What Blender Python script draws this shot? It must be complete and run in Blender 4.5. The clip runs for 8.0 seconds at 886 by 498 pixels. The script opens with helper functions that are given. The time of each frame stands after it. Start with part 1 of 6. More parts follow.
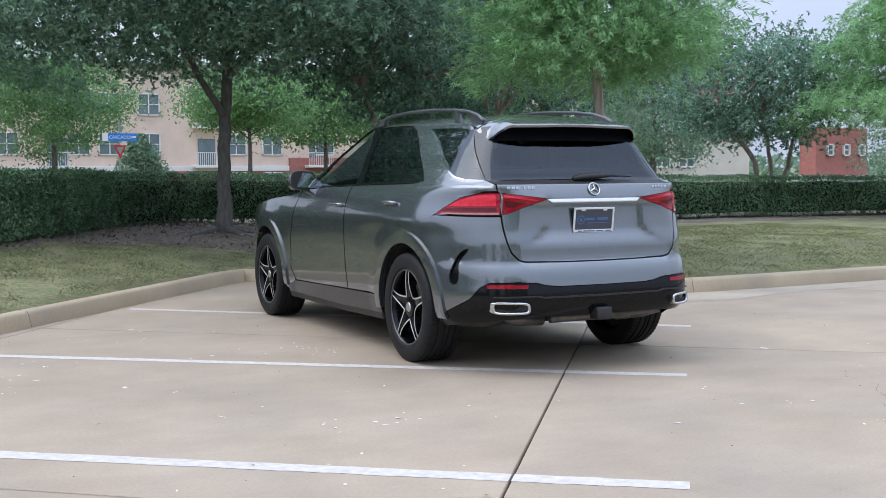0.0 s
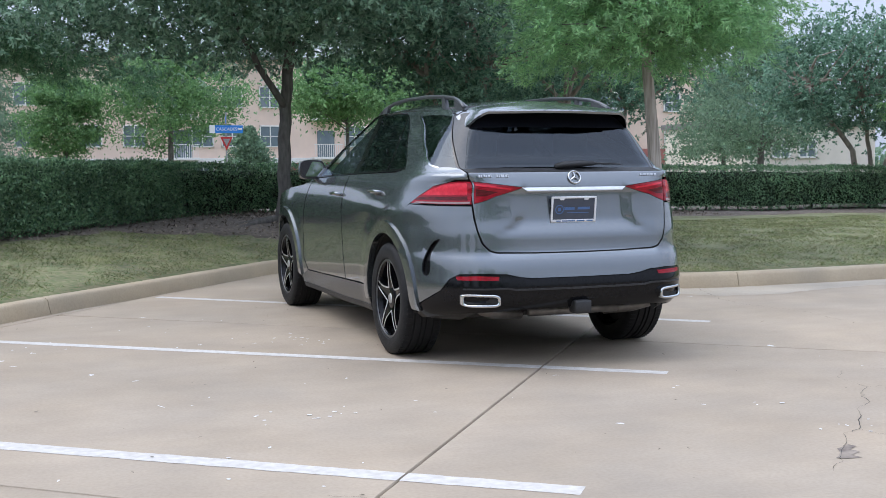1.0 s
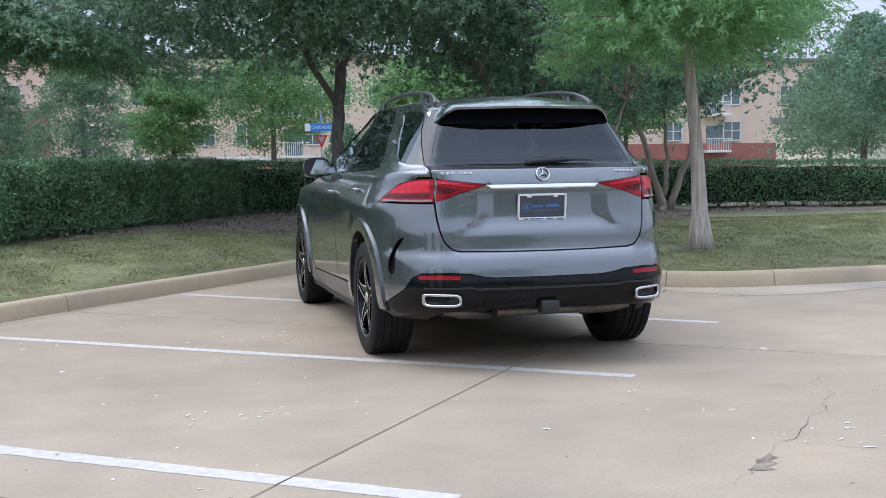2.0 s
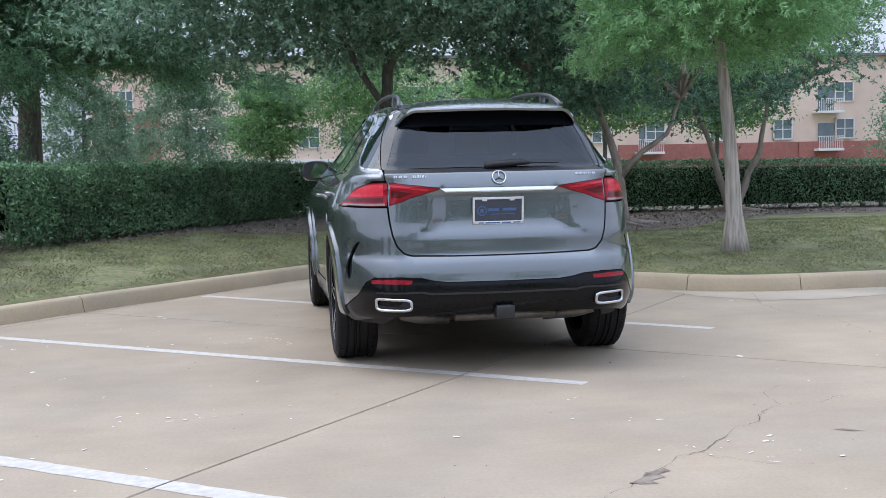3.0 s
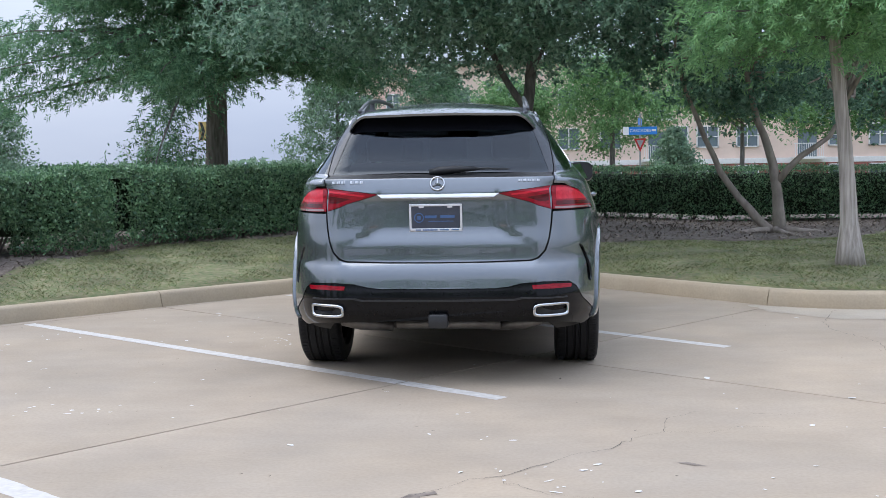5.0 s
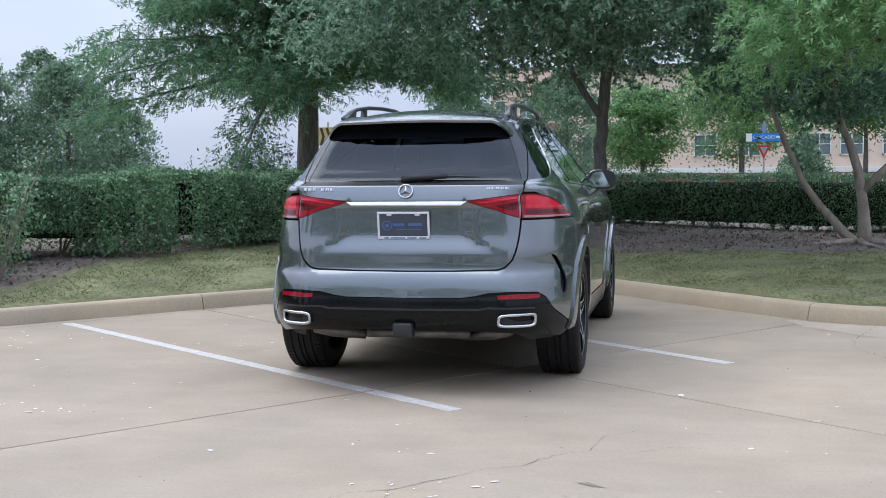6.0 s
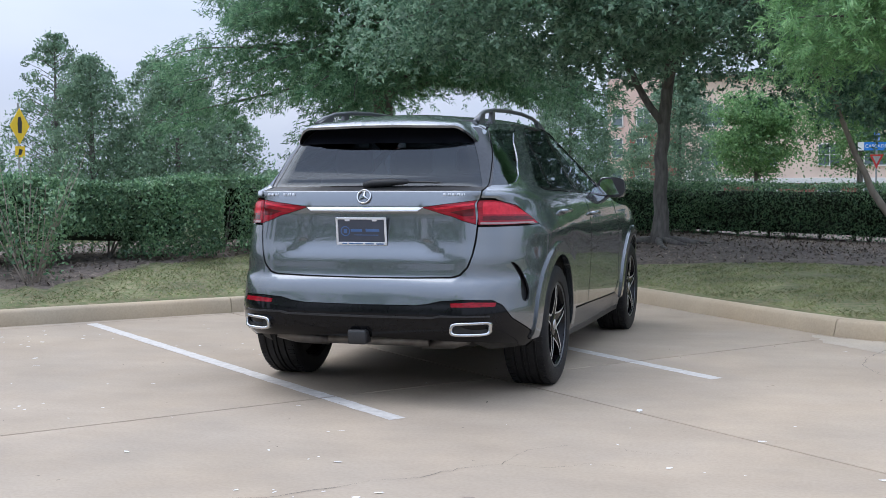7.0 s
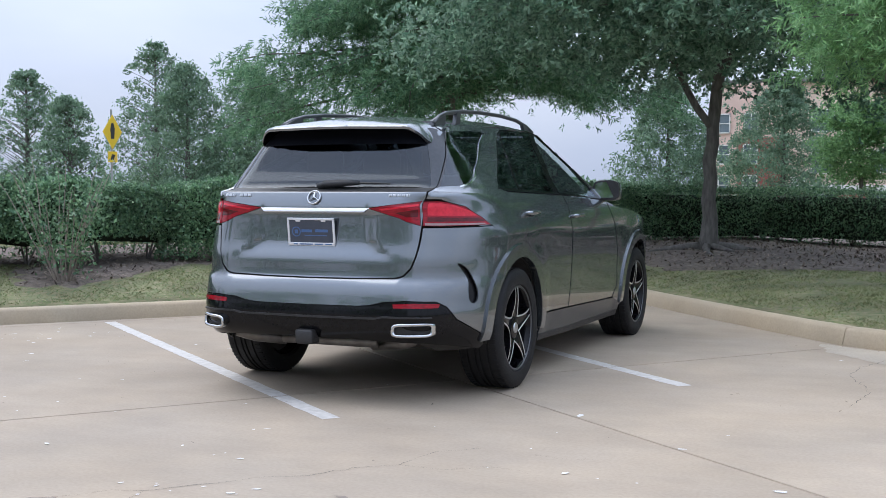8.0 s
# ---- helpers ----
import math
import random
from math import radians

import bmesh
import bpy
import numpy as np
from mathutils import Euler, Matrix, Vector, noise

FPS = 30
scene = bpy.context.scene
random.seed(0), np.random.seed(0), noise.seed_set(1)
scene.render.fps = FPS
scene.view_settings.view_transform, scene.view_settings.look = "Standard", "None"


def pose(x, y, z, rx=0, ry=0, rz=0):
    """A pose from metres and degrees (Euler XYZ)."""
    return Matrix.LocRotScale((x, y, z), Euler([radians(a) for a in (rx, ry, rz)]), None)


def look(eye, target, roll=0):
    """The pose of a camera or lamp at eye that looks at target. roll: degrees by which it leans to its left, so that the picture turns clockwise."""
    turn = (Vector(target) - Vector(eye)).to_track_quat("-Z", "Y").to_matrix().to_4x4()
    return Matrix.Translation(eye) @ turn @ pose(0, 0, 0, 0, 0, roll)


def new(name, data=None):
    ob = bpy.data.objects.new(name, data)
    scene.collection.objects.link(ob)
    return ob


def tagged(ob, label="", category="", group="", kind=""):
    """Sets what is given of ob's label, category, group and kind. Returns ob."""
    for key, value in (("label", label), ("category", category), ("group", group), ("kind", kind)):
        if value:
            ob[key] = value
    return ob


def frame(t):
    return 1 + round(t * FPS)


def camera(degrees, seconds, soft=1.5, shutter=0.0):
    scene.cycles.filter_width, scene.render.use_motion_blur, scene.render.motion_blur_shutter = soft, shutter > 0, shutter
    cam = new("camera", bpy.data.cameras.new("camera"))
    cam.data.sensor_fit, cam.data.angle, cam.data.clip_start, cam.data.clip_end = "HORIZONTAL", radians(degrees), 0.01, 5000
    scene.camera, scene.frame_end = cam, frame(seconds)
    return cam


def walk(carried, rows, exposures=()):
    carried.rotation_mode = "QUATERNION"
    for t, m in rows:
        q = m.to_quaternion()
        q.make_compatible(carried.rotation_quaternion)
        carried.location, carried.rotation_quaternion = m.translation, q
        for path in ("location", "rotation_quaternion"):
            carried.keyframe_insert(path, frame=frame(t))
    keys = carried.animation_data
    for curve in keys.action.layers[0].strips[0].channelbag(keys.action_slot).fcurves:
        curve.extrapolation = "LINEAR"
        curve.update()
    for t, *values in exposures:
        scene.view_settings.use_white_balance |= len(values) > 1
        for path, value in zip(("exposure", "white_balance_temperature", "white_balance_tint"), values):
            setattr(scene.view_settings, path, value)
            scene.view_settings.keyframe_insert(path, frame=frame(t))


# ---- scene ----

cam = camera(41.4, 8.0, soft=0.6)
PATH = [
    (0, (-4.39, -7.309, 1.322), (-3.486, -5.53, 1.188), -0.3),
    (0.5, (-3.899, -7.397, 1.302), (-3.093, -5.572, 1.162), -0.3),
    (1, (-3.394, -7.52, 1.292), (-2.691, -5.653, 1.145), -0.4),
    (1.5, (-2.911, -7.605, 1.286), (-2.308, -5.704, 1.135), -0.6),
    (3, (-1.48, -7.844, 1.289), (-1.162, -5.875, 1.142), -1.2),
    (3.5, (-0.97, -7.88, 1.293), (-0.758, -5.896, 1.147), -1.3),
    (4, (-0.446, -7.914, 1.307), (-0.352, -5.921, 1.165), -1.3),
    (4.5, (0.06, -7.873, 1.301), (0.026, -5.878, 1.162), -1.1),
    (5, (0.597, -7.824, 1.28), (0.434, -5.835, 1.144), -0.9),
    (6.5, (2.095, -7.437, 1.28), (1.579, -5.508, 1.164), -0.3),
    (7, (2.552, -7.256, 1.262), (1.937, -5.356, 1.153), -0.1),
    (7.5, (3.018, -7.091, 1.24), (2.312, -5.223, 1.137), -0.0),
    (8, (3.453, -6.901, 1.231), (2.656, -5.07, 1.133), 0.1),
]
walk(cam, [(t, look(eye, target, roll)) for t, eye, target, roll in PATH])

# ---- sky and sun: a bright overcast day ----
SKY, SUN = 0.1, 0.7
world = bpy.data.worlds.new("overcast_sky")
scene.world = world
world.use_nodes = True
wn, wl = world.node_tree.nodes, world.node_tree.links
back = wn["Background"]
sky = wn.new("ShaderNodeTexSky")
sky.sky_type, sky.sun_disc = "NISHITA", False
sky.sun_elevation, sky.sun_rotation = radians(57), radians(-67)
sky.dust_density, sky.air_density = 4.0, 1.0
wco = wn.new("ShaderNodeTexCoord")
wmap = wn.new("ShaderNodeMapping")
wmap.inputs["Scale"].default_value = (1.0, 1.0, 2.6)
wnoise = wn.new("ShaderNodeTexNoise")
wnoise.inputs["Scale"].default_value, wnoise.inputs["Detail"].default_value = 2.2, 5
wramp = wn.new("ShaderNodeValToRGB")
wramp.color_ramp.elements[0].position, wramp.color_ramp.elements[1].position = 0.32, 0.68
wramp.color_ramp.elements[0].color = (6.1, 7.2, 9.8, 1)
wramp.color_ramp.elements[1].color = (8.1, 9.0, 11.1, 1)
wmix = wn.new("ShaderNodeMix")
wmix.data_type = "RGBA"
wmix.inputs["Factor"].default_value = 0.82
wl.new(wco.outputs["Generated"], wmap.inputs["Vector"])
wl.new(wmap.outputs["Vector"], wnoise.inputs["Vector"])
wl.new(wnoise.outputs["Fac"], wramp.inputs["Fac"])
wl.new(sky.outputs["Color"], wmix.inputs["A"])
wl.new(wramp.outputs["Color"], wmix.inputs["B"])
wsep = wn.new("ShaderNodeSeparateXYZ")
wrise = wn.new("ShaderNodeMapRange")
wrise.inputs["From Min"].default_value, wrise.inputs["From Max"].default_value = 0.0, 1.0
wrise.inputs["To Min"].default_value, wrise.inputs["To Max"].default_value = 0.56, 1.75
wtone = wn.new("ShaderNodeVectorMath")
wtone.operation = "SCALE"
wl.new(wco.outputs["Generated"], wsep.inputs["Vector"])
wl.new(wsep.outputs["Z"], wrise.inputs["Value"])
wl.new(wmix.outputs["Result"], wtone.inputs[0])
wl.new(wrise.outputs["Result"], wtone.inputs["Scale"])
wl.new(wtone.outputs["Vector"], back.inputs["Color"])
back.inputs["Strength"].default_value = SKY
sun_data = bpy.data.lights.new("sun", "SUN")
sun_data.energy, sun_data.angle, sun_data.color = SUN, radians(60), (1.0, 0.98, 0.95)
sun = new("sun", sun_data)
sun.matrix_world = look((-14, 6, 24), (0, 0, 0))
scene.view_settings.exposure = 0.68


# ---- materials ----
def mat(name, c1, c2=None, scale=6.0, rough=0.6, metal=0.0, bump=0.0, bscale=80.0, stretch=(1, 1, 1), big=0.0, coat=0.0, spec=0.5, rvar=0.0, rand=0.0, coords="Object", detail=6):
    """A procedural surface: two colours mixed by grain, a slow second stain, fine relief."""
    m = bpy.data.materials.new(name)
    m.use_nodes = True
    n, l = m.node_tree.nodes, m.node_tree.links
    p = n["Principled BSDF"]
    p.inputs["Roughness"].default_value, p.inputs["Metallic"].default_value = rough, metal
    p.inputs["Coat Weight"].default_value, p.inputs["Coat Roughness"].default_value = coat, 0.03
    p.inputs["Specular IOR Level"].default_value = spec
    c2 = c2 or tuple(v * 0.85 for v in c1)
    co = n.new("ShaderNodeTexCoord")
    mp = n.new("ShaderNodeMapping")
    mp.inputs["Scale"].default_value = stretch
    l.new(co.outputs[coords], mp.inputs["Vector"])
    t = n.new("ShaderNodeTexNoise")
    t.inputs["Scale"].default_value, t.inputs["Detail"].default_value = scale, detail
    l.new(mp.outputs["Vector"], t.inputs["Vector"])
    r = n.new("ShaderNodeValToRGB")
    r.color_ramp.elements[0].position, r.color_ramp.elements[1].position = 0.3, 0.7
    r.color_ramp.elements[0].color, r.color_ramp.elements[1].color = (*c1, 1), (*c2, 1)
    l.new(t.outputs["Fac"], r.inputs["Fac"])
    out = r.outputs["Color"]
    if big or rand:
        hs = n.new("ShaderNodeHueSaturation")
        l.new(out, hs.inputs["Color"])
        add = n.new("ShaderNodeMath")
        add.operation = "ADD"
        add.inputs[0].default_value, add.inputs[1].default_value = 1.0, 0.0
        if big:
            t2 = n.new("ShaderNodeTexNoise")
            t2.inputs["Scale"].default_value, t2.inputs["Detail"].default_value = scale * 0.13, 3
            l.new(mp.outputs["Vector"], t2.inputs["Vector"])
            mr = n.new("ShaderNodeMapRange")
            mr.inputs["From Min"].default_value, mr.inputs["From Max"].default_value = 0.3, 0.7
            mr.inputs["To Min"].default_value, mr.inputs["To Max"].default_value = 1 - big, 1 + big
            l.new(t2.outputs["Fac"], mr.inputs["Value"])
            l.new(mr.outputs["Result"], add.inputs[0])
        if rand:
            oi = n.new("ShaderNodeObjectInfo")
            mr2 = n.new("ShaderNodeMapRange")
            mr2.inputs["To Min"].default_value, mr2.inputs["To Max"].default_value = -rand, rand
            l.new(oi.outputs["Random"], mr2.inputs["Value"])
            l.new(mr2.outputs["Result"], add.inputs[1])
        l.new(add.outputs["Value"], hs.inputs["Value"])
        out = hs.outputs["Color"]
    l.new(out, p.inputs["Base Color"])
    if rvar:
        mr3 = n.new("ShaderNodeMapRange")
        mr3.inputs["To Min"].default_value, mr3.inputs["To Max"].default_value = rough - rvar, rough + rvar
        l.new(t.outputs["Fac"], mr3.inputs["Value"])
        l.new(mr3.outputs["Result"], p.inputs["Roughness"])
    if bump:
        t3 = n.new("ShaderNodeTexNoise")
        t3.inputs["Scale"].default_value, t3.inputs["Detail"].default_value = bscale, 4
        l.new(mp.outputs["Vector"], t3.inputs["Vector"])
        b = n.new("ShaderNodeBump")
        b.inputs["Strength"].default_value, b.inputs["Distance"].default_value = bump, 0.01
        l.new(t3.outputs["Fac"], b.inputs["Height"])
        l.new(b.outputs["Normal"], p.inputs["Normal"])
    return m


def leaf_mat(name, c1, c2, through_light=0.35, rough=0.5):
    """Leaves: each leaf its own shade, part of the light passes through."""
    m = bpy.data.materials.new(name)
    m.use_nodes = True
    n, l = m.node_tree.nodes, m.node_tree.links
    p, out = n["Principled BSDF"], n["Material Output"]
    g = n.new("ShaderNodeNewGeometry")
    r = n.new("ShaderNodeValToRGB")
    r.color_ramp.elements[0].color, r.color_ramp.elements[1].color = (*c1, 1), (*c2, 1)
    l.new(g.outputs["Random Per Island"], r.inputs["Fac"])
    co = n.new("ShaderNodeTexCoord")
    t = n.new("ShaderNodeTexNoise")
    t.inputs["Scale"].default_value, t.inputs["Detail"].default_value = 2.6, 4
    l.new(co.outputs["Object"], t.inputs["Vector"])
    mr = n.new("ShaderNodeMapRange")
    mr.inputs["From Min"].default_value, mr.inputs["From Max"].default_value = 0.3, 0.7
    mr.inputs["To Min"].default_value, mr.inputs["To Max"].default_value = 0.62, 1.38
    l.new(t.outputs["Fac"], mr.inputs["Value"])
    hs = n.new("ShaderNodeHueSaturation")
    l.new(r.outputs["Color"], hs.inputs["Color"])
    l.new(mr.outputs["Result"], hs.inputs["Value"])
    l.new(hs.outputs["Color"], p.inputs["Base Color"])
    p.inputs["Roughness"].default_value = rough
    p.inputs["Specular IOR Level"].default_value = 0.3
    tr = n.new("ShaderNodeBsdfTranslucent")
    l.new(hs.outputs["Color"], tr.inputs["Color"])
    mx = n.new("ShaderNodeMixShader")
    mx.inputs["Fac"].default_value = through_light
    l.new(p.outputs["BSDF"], mx.inputs[1])
    l.new(tr.outputs["BSDF"], mx.inputs[2])
    l.new(mx.outputs["Shader"], out.inputs["Surface"])
    return m


def concrete_mat(name, light, dark, bump=0.25, scuffed=1.0):
    """Weathered concrete: broom grain, blotches, dark drips and fine speckle."""
    m = mat(name, light, dark, scale=1.1, rough=0.82, bump=bump, bscale=160, big=0.05, rand=0.03, spec=0.35, detail=9, coords="Object")
    n, l = m.node_tree.nodes, m.node_tree.links
    p = n["Principled BSDF"]
    src = p.inputs["Base Color"].links[0].from_socket
    g = n.new("ShaderNodeNewGeometry")
    sp = n.new("ShaderNodeTexNoise")
    sp.inputs["Scale"].default_value, sp.inputs["Detail"].default_value = 55, 3
    l.new(g.outputs["Position"], sp.inputs["Vector"])
    rp = n.new("ShaderNodeValToRGB")
    rp.color_ramp.elements[0].position, rp.color_ramp.elements[1].position = 0.30, 0.62
    rp.color_ramp.elements[0].color, rp.color_ramp.elements[1].color = (0.92, 0.915, 0.91, 1), (1.02, 1.02, 1.02, 1)
    l.new(sp.outputs["Fac"], rp.inputs["Fac"])
    st = n.new("ShaderNodeTexNoise")
    st.inputs["Scale"].default_value, st.inputs["Detail"].default_value, st.inputs["Roughness"].default_value = 0.6, 12, 0.68
    l.new(g.outputs["Position"], st.inputs["Vector"])
    rs = n.new("ShaderNodeValToRGB")
    rs.color_ramp.elements[0].position, rs.color_ramp.elements[1].position = 0.34, 0.66
    rs.color_ramp.elements[0].color, rs.color_ramp.elements[1].color = (0.875, 0.888, 0.905, 1), (1.075, 1.042, 0.995, 1)
    l.new(st.outputs["Fac"], rs.inputs["Fac"])
    scuff_map = n.new("ShaderNodeMapping")
    scuff_map.inputs["Rotation"].default_value = (0, 0, radians(-6))
    scuff_map.inputs["Scale"].default_value = (1.0, 2.6, 1.0)
    l.new(g.outputs["Position"], scuff_map.inputs["Vector"])
    scuff = n.new("ShaderNodeTexNoise")
    scuff.inputs["Scale"].default_value, scuff.inputs["Detail"].default_value, scuff.inputs["Roughness"].default_value = 1.3, 8, 0.65
    l.new(scuff_map.outputs["Vector"], scuff.inputs["Vector"])
    rc = n.new("ShaderNodeValToRGB")
    rc.color_ramp.elements[0].position, rc.color_ramp.elements[1].position = 0.38, 0.64
    rc.color_ramp.elements[0].color, rc.color_ramp.elements[1].color = (0.945, 0.945, 0.95, 1), (1.025, 1.025, 1.02, 1)
    l.new(scuff.outputs["Fac"], rc.inputs["Fac"])
    a, b, c = n.new("ShaderNodeMix"), n.new("ShaderNodeMix"), n.new("ShaderNodeMix")
    for x in (a, b, c):
        x.data_type, x.blend_type = "RGBA", "MULTIPLY"
        x.inputs["Factor"].default_value = 1.0
    c.inputs["Factor"].default_value = scuffed
    l.new(src, a.inputs["A"])
    l.new(rp.outputs["Color"], a.inputs["B"])
    l.new(a.outputs["Result"], b.inputs["A"])
    l.new(rs.outputs["Color"], b.inputs["B"])
    l.new(b.outputs["Result"], c.inputs["A"])
    l.new(rc.outputs["Color"], c.inputs["B"])
    l.new(c.outputs["Result"], p.inputs["Base Color"])
    return m


CONCRETE = concrete_mat("weathered_concrete", (0.391, 0.328, 0.256), (0.325, 0.269, 0.205), bump=0.06)
KERB = concrete_mat("kerb_concrete", (0.45, 0.375, 0.270), (0.365, 0.30, 0.212), bump=0.14, scuffed=0.0)
JOINT = mat("joint_filler", (0.018, 0.017, 0.016), (0.035, 0.032, 0.03), scale=20, rough=0.9)
LINE = mat("road_paint", (0.575, 0.55, 0.515), (0.44, 0.415, 0.38), scale=22, rough=0.85, spec=0.2, bump=0.15, bscale=120, detail=8)
GRASSGROUND = mat("lawn_soil", (0.095, 0.135, 0.048), (0.235, 0.200, 0.120), scale=16.0, rough=0.95, bump=0.8, bscale=40, big=0.3, detail=8)
MULCH = mat("bark_mulch", (0.085, 0.068, 0.058), (0.210, 0.170, 0.140), scale=16, rough=0.95, bump=1.0, bscale=45, big=0.15, detail=8)
BARK = mat("dark_bark", (0.085, 0.078, 0.072), (0.175, 0.162, 0.15), scale=22, rough=0.95, bump=1.0, bscale=30, stretch=(1, 1, 0.25))
BARKLIGHT = mat("pale_fibrous_bark", (0.54, 0.485, 0.43), (0.25, 0.215, 0.185), scale=34, rough=0.95, bump=1.0, bscale=60, stretch=(1, 1, 0.07), big=0.15)
BARKRED = mat("brown_cypress_bark", (0.225, 0.195, 0.172), (0.105, 0.09, 0.08), scale=26, rough=0.95, bump=1.0, bscale=30, stretch=(1, 1, 0.15))
BARKMYRTLE = mat("smooth_tan_bark", (0.36, 0.305, 0.255), (0.19, 0.158, 0.13), scale=11, rough=0.8, bump=0.4, bscale=30, stretch=(1, 1, 0.4))
OAKLEAF = leaf_mat("oak_leaf", (0.092, 0.190, 0.128), (0.36, 0.515, 0.375), 0.55, 0.35)
CYPLEAF = leaf_mat("feathery_green", (0.170, 0.345, 0.160), (0.340, 0.555, 0.270), 0.5)
CYPDARK = leaf_mat("feathery_dark", (0.066, 0.162, 0.092), (0.225, 0.375, 0.210), 0.5)
MYRTLELEAF = leaf_mat("myrtle_leaf", (0.085, 0.180, 0.125), (0.26, 0.42, 0.30), 0.5)
HEDGELEAF = leaf_mat("hedge_leaf", (0.055, 0.128, 0.072), (0.235, 0.382, 0.200), 0.3, 0.35)
# near-black colour painted for the shade inside the hedges
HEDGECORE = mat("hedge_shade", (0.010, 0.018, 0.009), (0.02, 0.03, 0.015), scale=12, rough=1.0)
GRASS = leaf_mat("grass_blade", (0.115, 0.180, 0.055), (0.340, 0.310, 0.175), 0.3)
FARLEAF = leaf_mat("far_leaf", (0.11, 0.225, 0.095), (0.245, 0.41, 0.18), 0.5)
FARCONIFER = leaf_mat("far_conifer", (0.130, 0.215, 0.145), (0.235, 0.345, 0.225), 0.5)


# ---- building blocks ----
def mesh_ob(name, verts, faces, material, parent=None, smooth=False):
    me = bpy.data.meshes.new(name)
    me.from_pydata([tuple(v) for v in verts], [], [tuple(f) for f in faces])
    me.materials.append(material)
    if smooth:
        me.polygons.foreach_set("use_smooth", [True] * len(me.polygons))
    me.update()
    ob = new(name, me)
    ob.parent = parent
    return ob


def part(name, bm, material, parent, label="", smooth=False):
    bmesh.ops.recalc_face_normals(bm, faces=bm.faces)
    me = bpy.data.meshes.new(name)
    bm.to_mesh(me)
    bm.free()
    me.materials.append(material)
    if smooth:
        me.polygons.foreach_set("use_smooth", [True] * len(me.polygons))
    ob = new(name, me)
    ob.parent = parent
    return tagged(ob, label)


def box(bm, c, size, m=Matrix(), bevel=0.0):
    r = bmesh.ops.create_cube(bm, size=1.0, matrix=m @ Matrix.LocRotScale(c, None, size))
    if bevel:
        es = list({e for v in r["verts"] for e in v.link_edges})
        bmesh.ops.bevel(bm, geom=es, offset=bevel, segments=2, affect="EDGES", profile=0.5)
    return bm


def cyl(bm, a, b, r1, r2=None, seg=16, caps=True):
    a, b = Vector(a), Vector(b)
    d = b - a
    m = Matrix.Translation((a + b) / 2) @ d.to_track_quat("Z", "Y").to_matrix().to_4x4()
    bmesh.ops.create_cone(bm, cap_ends=caps, segments=seg, radius1=r1, radius2=r1 if r2 is None else r2, depth=d.length, matrix=m)
    return bm


def tube(bm, pts, radii, seg=8, cap=True):
    """A tapered tube along points."""
    pts = [Vector(p) for p in pts]
    rings = []
    for i, p in enumerate(pts):
        d = (pts[min(i + 1, len(pts) - 1)] - pts[max(i - 1, 0)]).normalized()
        u = d.orthogonal().normalized() if i == 0 else (rings[-1][1] - d * rings[-1][1].dot(d)).normalized()
        w = d.cross(u)
        ring = [bm.verts.new(p + float(radii[i]) * (u * math.cos(2 * math.pi * k / seg) + w * math.sin(2 * math.pi * k / seg))) for k in range(seg)]
        rings.append((ring, u))
    for (a, _), (b, _) in zip(rings, rings[1:]):
        for k in range(seg):
            bm.faces.new((a[k], a[(k + 1) % seg], b[(k + 1) % seg], b[k]))
    if cap:
        bm.faces.new(rings[0][0][::-1])
        bm.faces.new(rings[-1][0])
    return bm


def blades(name, cen, axis, side, material, parent=None, bend=0.0):
    """Many small pointed leaves in one mesh: centres, half-length vectors, half-width vectors."""
    n = len(cen)
    nrm = np.cross(axis, side)
    nrm /= np.linalg.norm(nrm, axis=1)[:, None] + 1e-9
    ln = np.linalg.norm(axis, axis=1)[:, None]
    v = np.empty((n, 4, 3))
    v[:, 0], v[:, 1], v[:, 2], v[:, 3] = cen - axis, cen + side - axis * 0.1 + nrm * ln * bend, cen + axis, cen - side - axis * 0.1 + nrm * ln * bend
    me = bpy.data.meshes.new(name)
    me.vertices.add(4 * n)
    me.vertices.foreach_set("co", v.ravel())
    me.loops.add(4 * n)
    me.loops.foreach_set("vertex_index", np.arange(4 * n, dtype=np.int32))
    me.polygons.add(n)
    me.polygons.foreach_set("loop_start", np.arange(0, 4 * n, 4, dtype=np.int32))
    me.materials.append(material)
    me.update(calc_edges=True)
    ob = new(name, me)
    ob.parent = parent
    return ob


def unit(n, rng):
    v = rng.normal(size=(n, 3))
    return v / np.linalg.norm(v, axis=1)[:, None]


# ---- the plan: kerb line and rise of the lawn ----
KERBLINE = np.array([(-22.0, -20.0), (-14.0, -10.2), (-9.0, -4.1), (-4.53, 1.33), (-3.03, 3.15), (-1.39, 4.98), (-0.45, 6.04), (-0.15, 6.28), (0.1, 6.1), (0.39, 5.68), (1.24, 4.62),
                     (2.0, 3.72), (2.44, 3.22), (2.66, 2.97), (2.96, 2.77), (3.35, 2.66), (3.9, 2.63), (4.65, 2.64), (6.5, 2.68), (12.0, 2.75), (26.0, 2.9)])


def kerb_dist(p):
    """Signed distance from the kerb's face: positive on the lawn."""
    p = np.atleast_2d(p)[:, :2]
    best, sign = np.full(len(p), 1e9), np.ones(len(p))
    for a, b in zip(KERBLINE, KERBLINE[1:]):
        d = b - a
        k = np.clip(((p - a) @ d) / (d @ d), 0, 1)
        off = p - (a + k[:, None] * d)
        r = np.hypot(*off.T)
        cr = d[0] * off[:, 1] - d[1] * off[:, 0]
        near = r < best - 1e-9
        best[near], sign[near] = r[near], np.where(cr[near] >= 0, 1.0, -1.0)
    return best * sign


